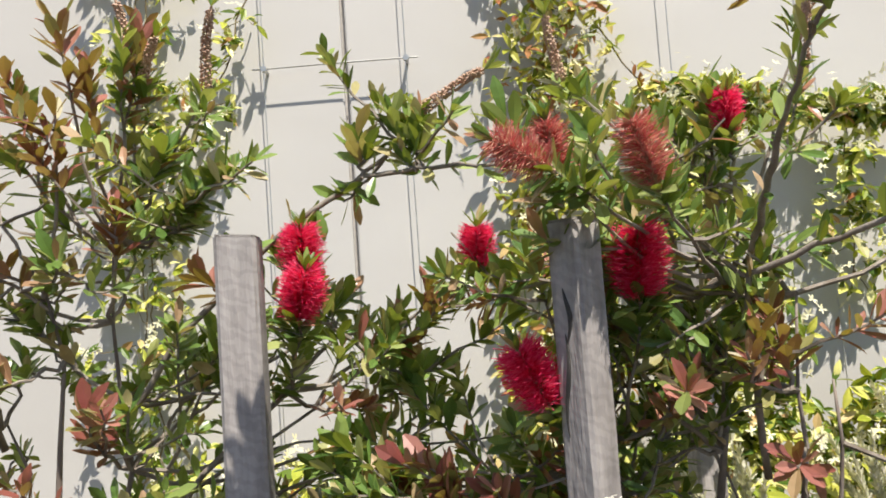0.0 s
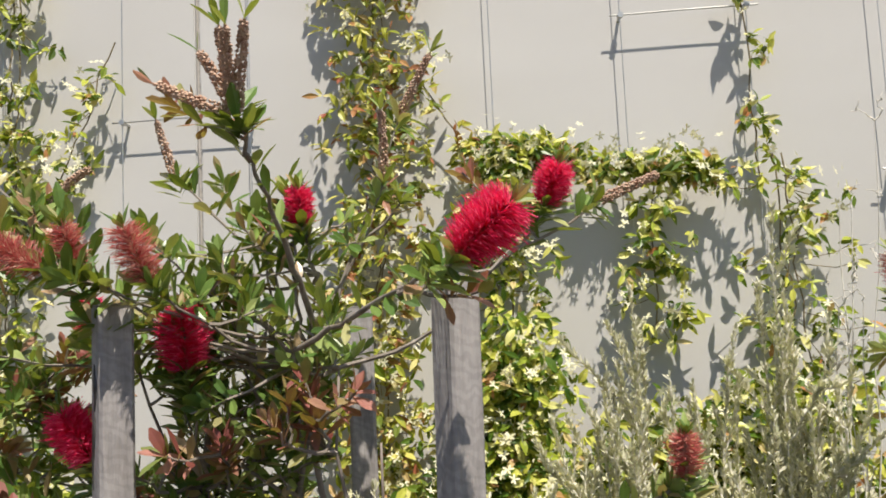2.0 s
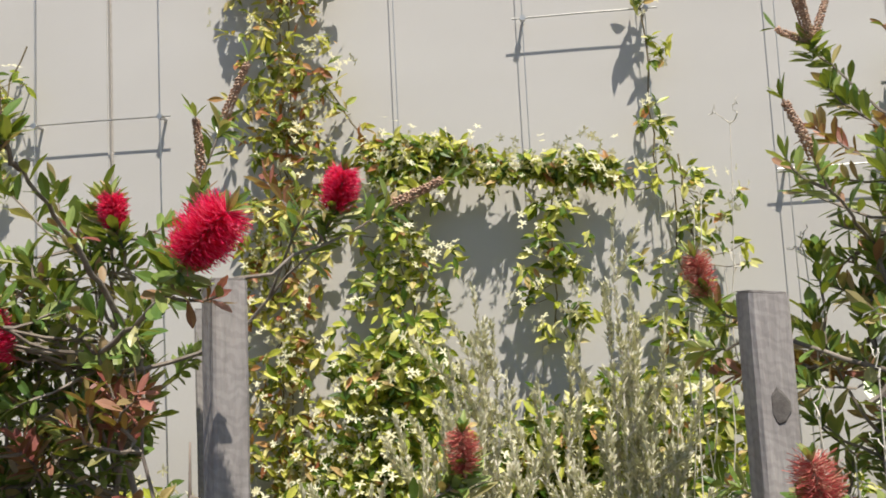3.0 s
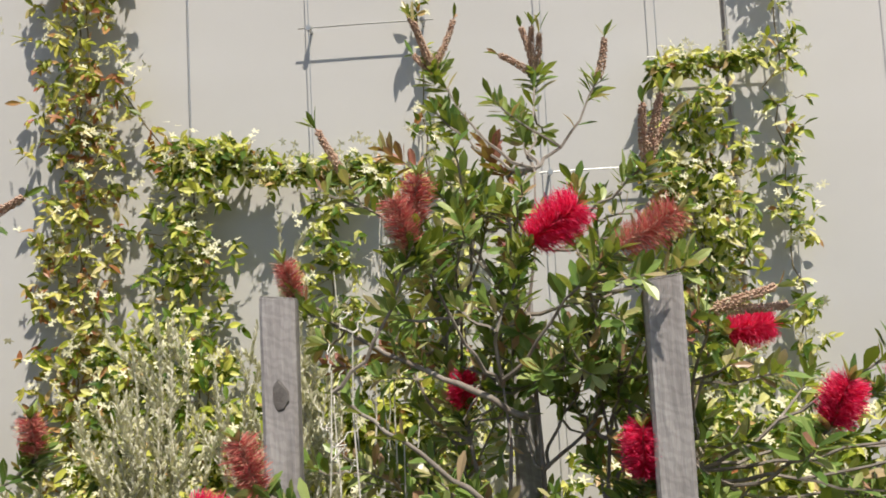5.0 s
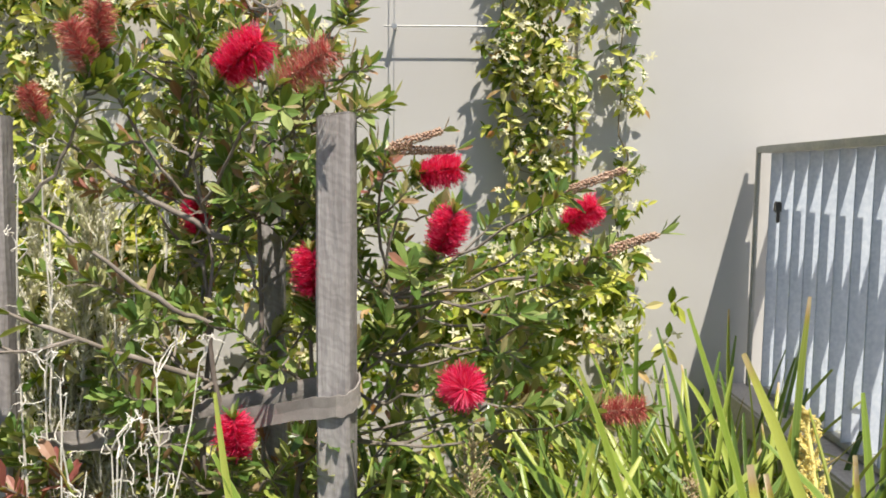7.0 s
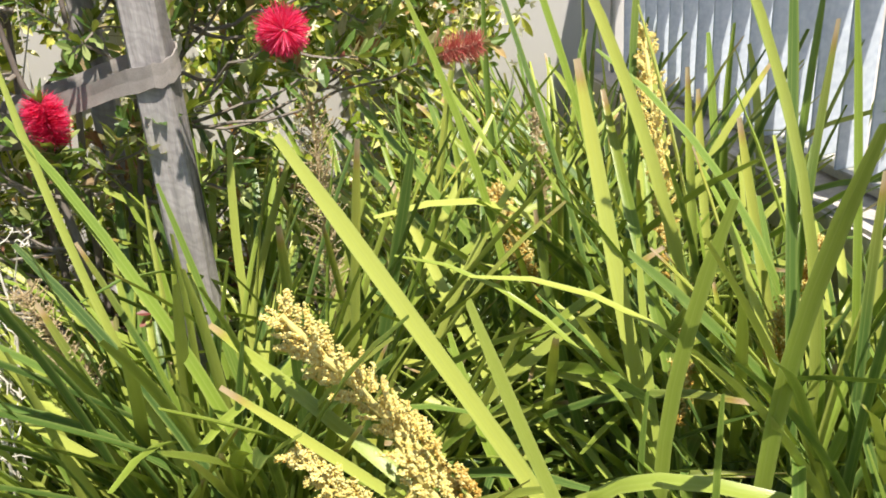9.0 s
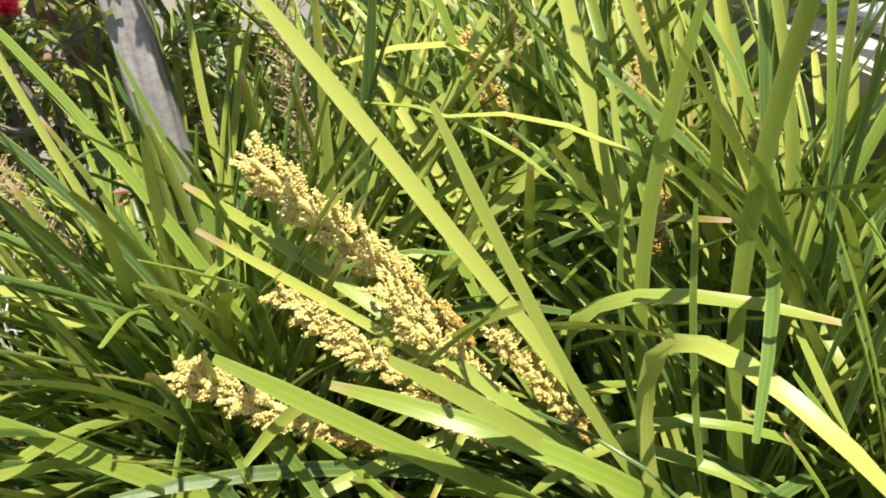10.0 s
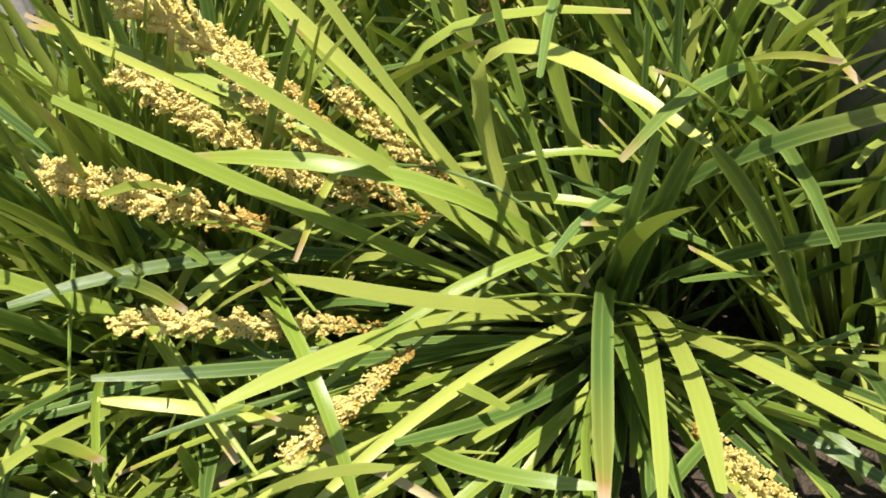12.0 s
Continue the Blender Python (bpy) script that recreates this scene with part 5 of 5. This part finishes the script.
strap_clump((2.18, -0.82, 0), 220, 0.80, 0.45, "upright strap-leaved clump beside the gate", 0.62)
strap_clump((2.22, -1.22, 0), 180, 0.84, 0.5, "upright strap-leaved clump beside the landing", 0.75, dry_share=0)
strap_clump((2.2, -0.42, 0), 150, 0.72, 0.45, "upright strap-leaved clump at the wall", 0.6)
strap_clump((1.53, -1.27, 0), 220, 0.76, 0.5, "dense strap-leaved clump at a stake's foot", 0.75)
strap_clump((1.45, -1.31, 0), 215, 0.68, 0.36, "dense strap-leaved clump beside a stake", 0.75)
strap_clump((2.16, -1.92, 0), 36, 0.27, 1.5, "low sprawling dark strap-leaved clump", 0.7, dry_share=0)
strap_clump((1.32, -1.46, 0), 120, 0.56, 1.3, "arching green strap-leaved clump", 1.05)
strap_clump((1.58, -1.88, 0), 240, 0.36, 1.9, "low sprawling strap-leaved clump with straw-coloured dead leaves", 1.0, dry_share=0.2, fan=math.pi)
strap_clump((1.62, -1.38, 0), 220, 0.44, 1.2, "low sprawling strap-leaved clump", 0.9)
strap_clump((1.36, -1.70, 0), 270, 0.42, 1.6, "low sprawling strap-leaved clump with straw-coloured dead leaves", 1.0, dry_share=0.2, fan=math.pi)
low = strap_clump((1.55, -1.58, 0), 60, 0.36, 1.6, "low tangle of pale crossing strap leaves", 0.8, dry_share=0.3)
add_leaves(low, 90, radians(180), 1.3, (1.0, 1.45), (0.25, 0.46), (0.012, 0.02))
low = strap_clump((1.56, -1.43, 0), 20, 0.4, 1.2, "low tangle of pale crossing strap leaves", 0.8, dry_share=0.05)
add_leaves(low, 110, radians(190), 1.3, (0.85, 1.3), (0.28, 0.46), (0.010, 0.017))
low = strap_clump((1.38, -1.42, 0), 30, 0.4, 1.2, "low tangle of pale crossing strap leaves", 0.8, dry_share=0.08)
add_leaves(low, 80, radians(200), 1.5, (0.95, 1.4), (0.25, 0.42), (0.011, 0.018))
strap_clump((2.27, -1.74, 0), 90, 0.62, 0.6, "strap-leaved clump against the landing's foot", 0.7, dry_share=0)
strap_clump((1.56, -1.36, 0), 150, 0.60, 0.5, "strap-leaved clump before a stake", 0.6)
strap_clump((1.46, -1.31, 0), 200, 0.76, 0.55, "dense thin-leaved clump before a stake", 0.5)
strap_clump((1.61, -1.30, 0), 200, 0.76, 0.55, "dense thin-leaved clump before a stake", 0.5)
low = strap_clump((1.46, -1.62, 0), 50, 0.4, 1.4, "low tangle of pale crossing strap leaves", 0.7, dry_share=0.3)
add_leaves(low, 90, radians(180), 1.6, (0.75, 1.25), (0.30, 0.50), (0.009, 0.016))
strap_clump((2.27, -0.72, 0), 90, 0.66, 0.4, "upright strap-leaved clump against the landing", 0.6)
strap_clump((1.14, -1.30, 0), 170, 0.55, 0.9, "low arching strap-leaved clump", 0.7)
strap_clump((2.28, -1.52, 0), 150, 0.78, 0.38, "upright strap-leaved clump against the landing", 0.75, dry_share=0)
low = strap_clump((1.38, -1.50, 0), 20, 0.4, 1.3, "loose tangle of pale crossing strap leaves", 0.8, dry_share=0.2)
add_leaves(low, 80, radians(165), 1.2, (0.70, 1.15), (0.42, 0.60), (0.010, 0.016))
dry_head((1.93, -1.26, 0.0), (1.97, -1.27, -0.01), (1.929, -1.197, 0.701), 0.20, 0.014, 60, "spent pinkish-tan flower head among strap leaves")
dry_head((1.66, -1.23, 0.0), (1.65, -1.25, -0.01), (1.663, -1.182, 0.735), 0.24, 0.034, 70, "feathery tan spent flower head among strap leaves")
dry_head((1.47, -1.37, 0.0), (1.50, -1.40, -0.01), (1.339, -1.305, 0.585), 0.14, 0.030, 50, "feathery tan spent flower head beside a stake")
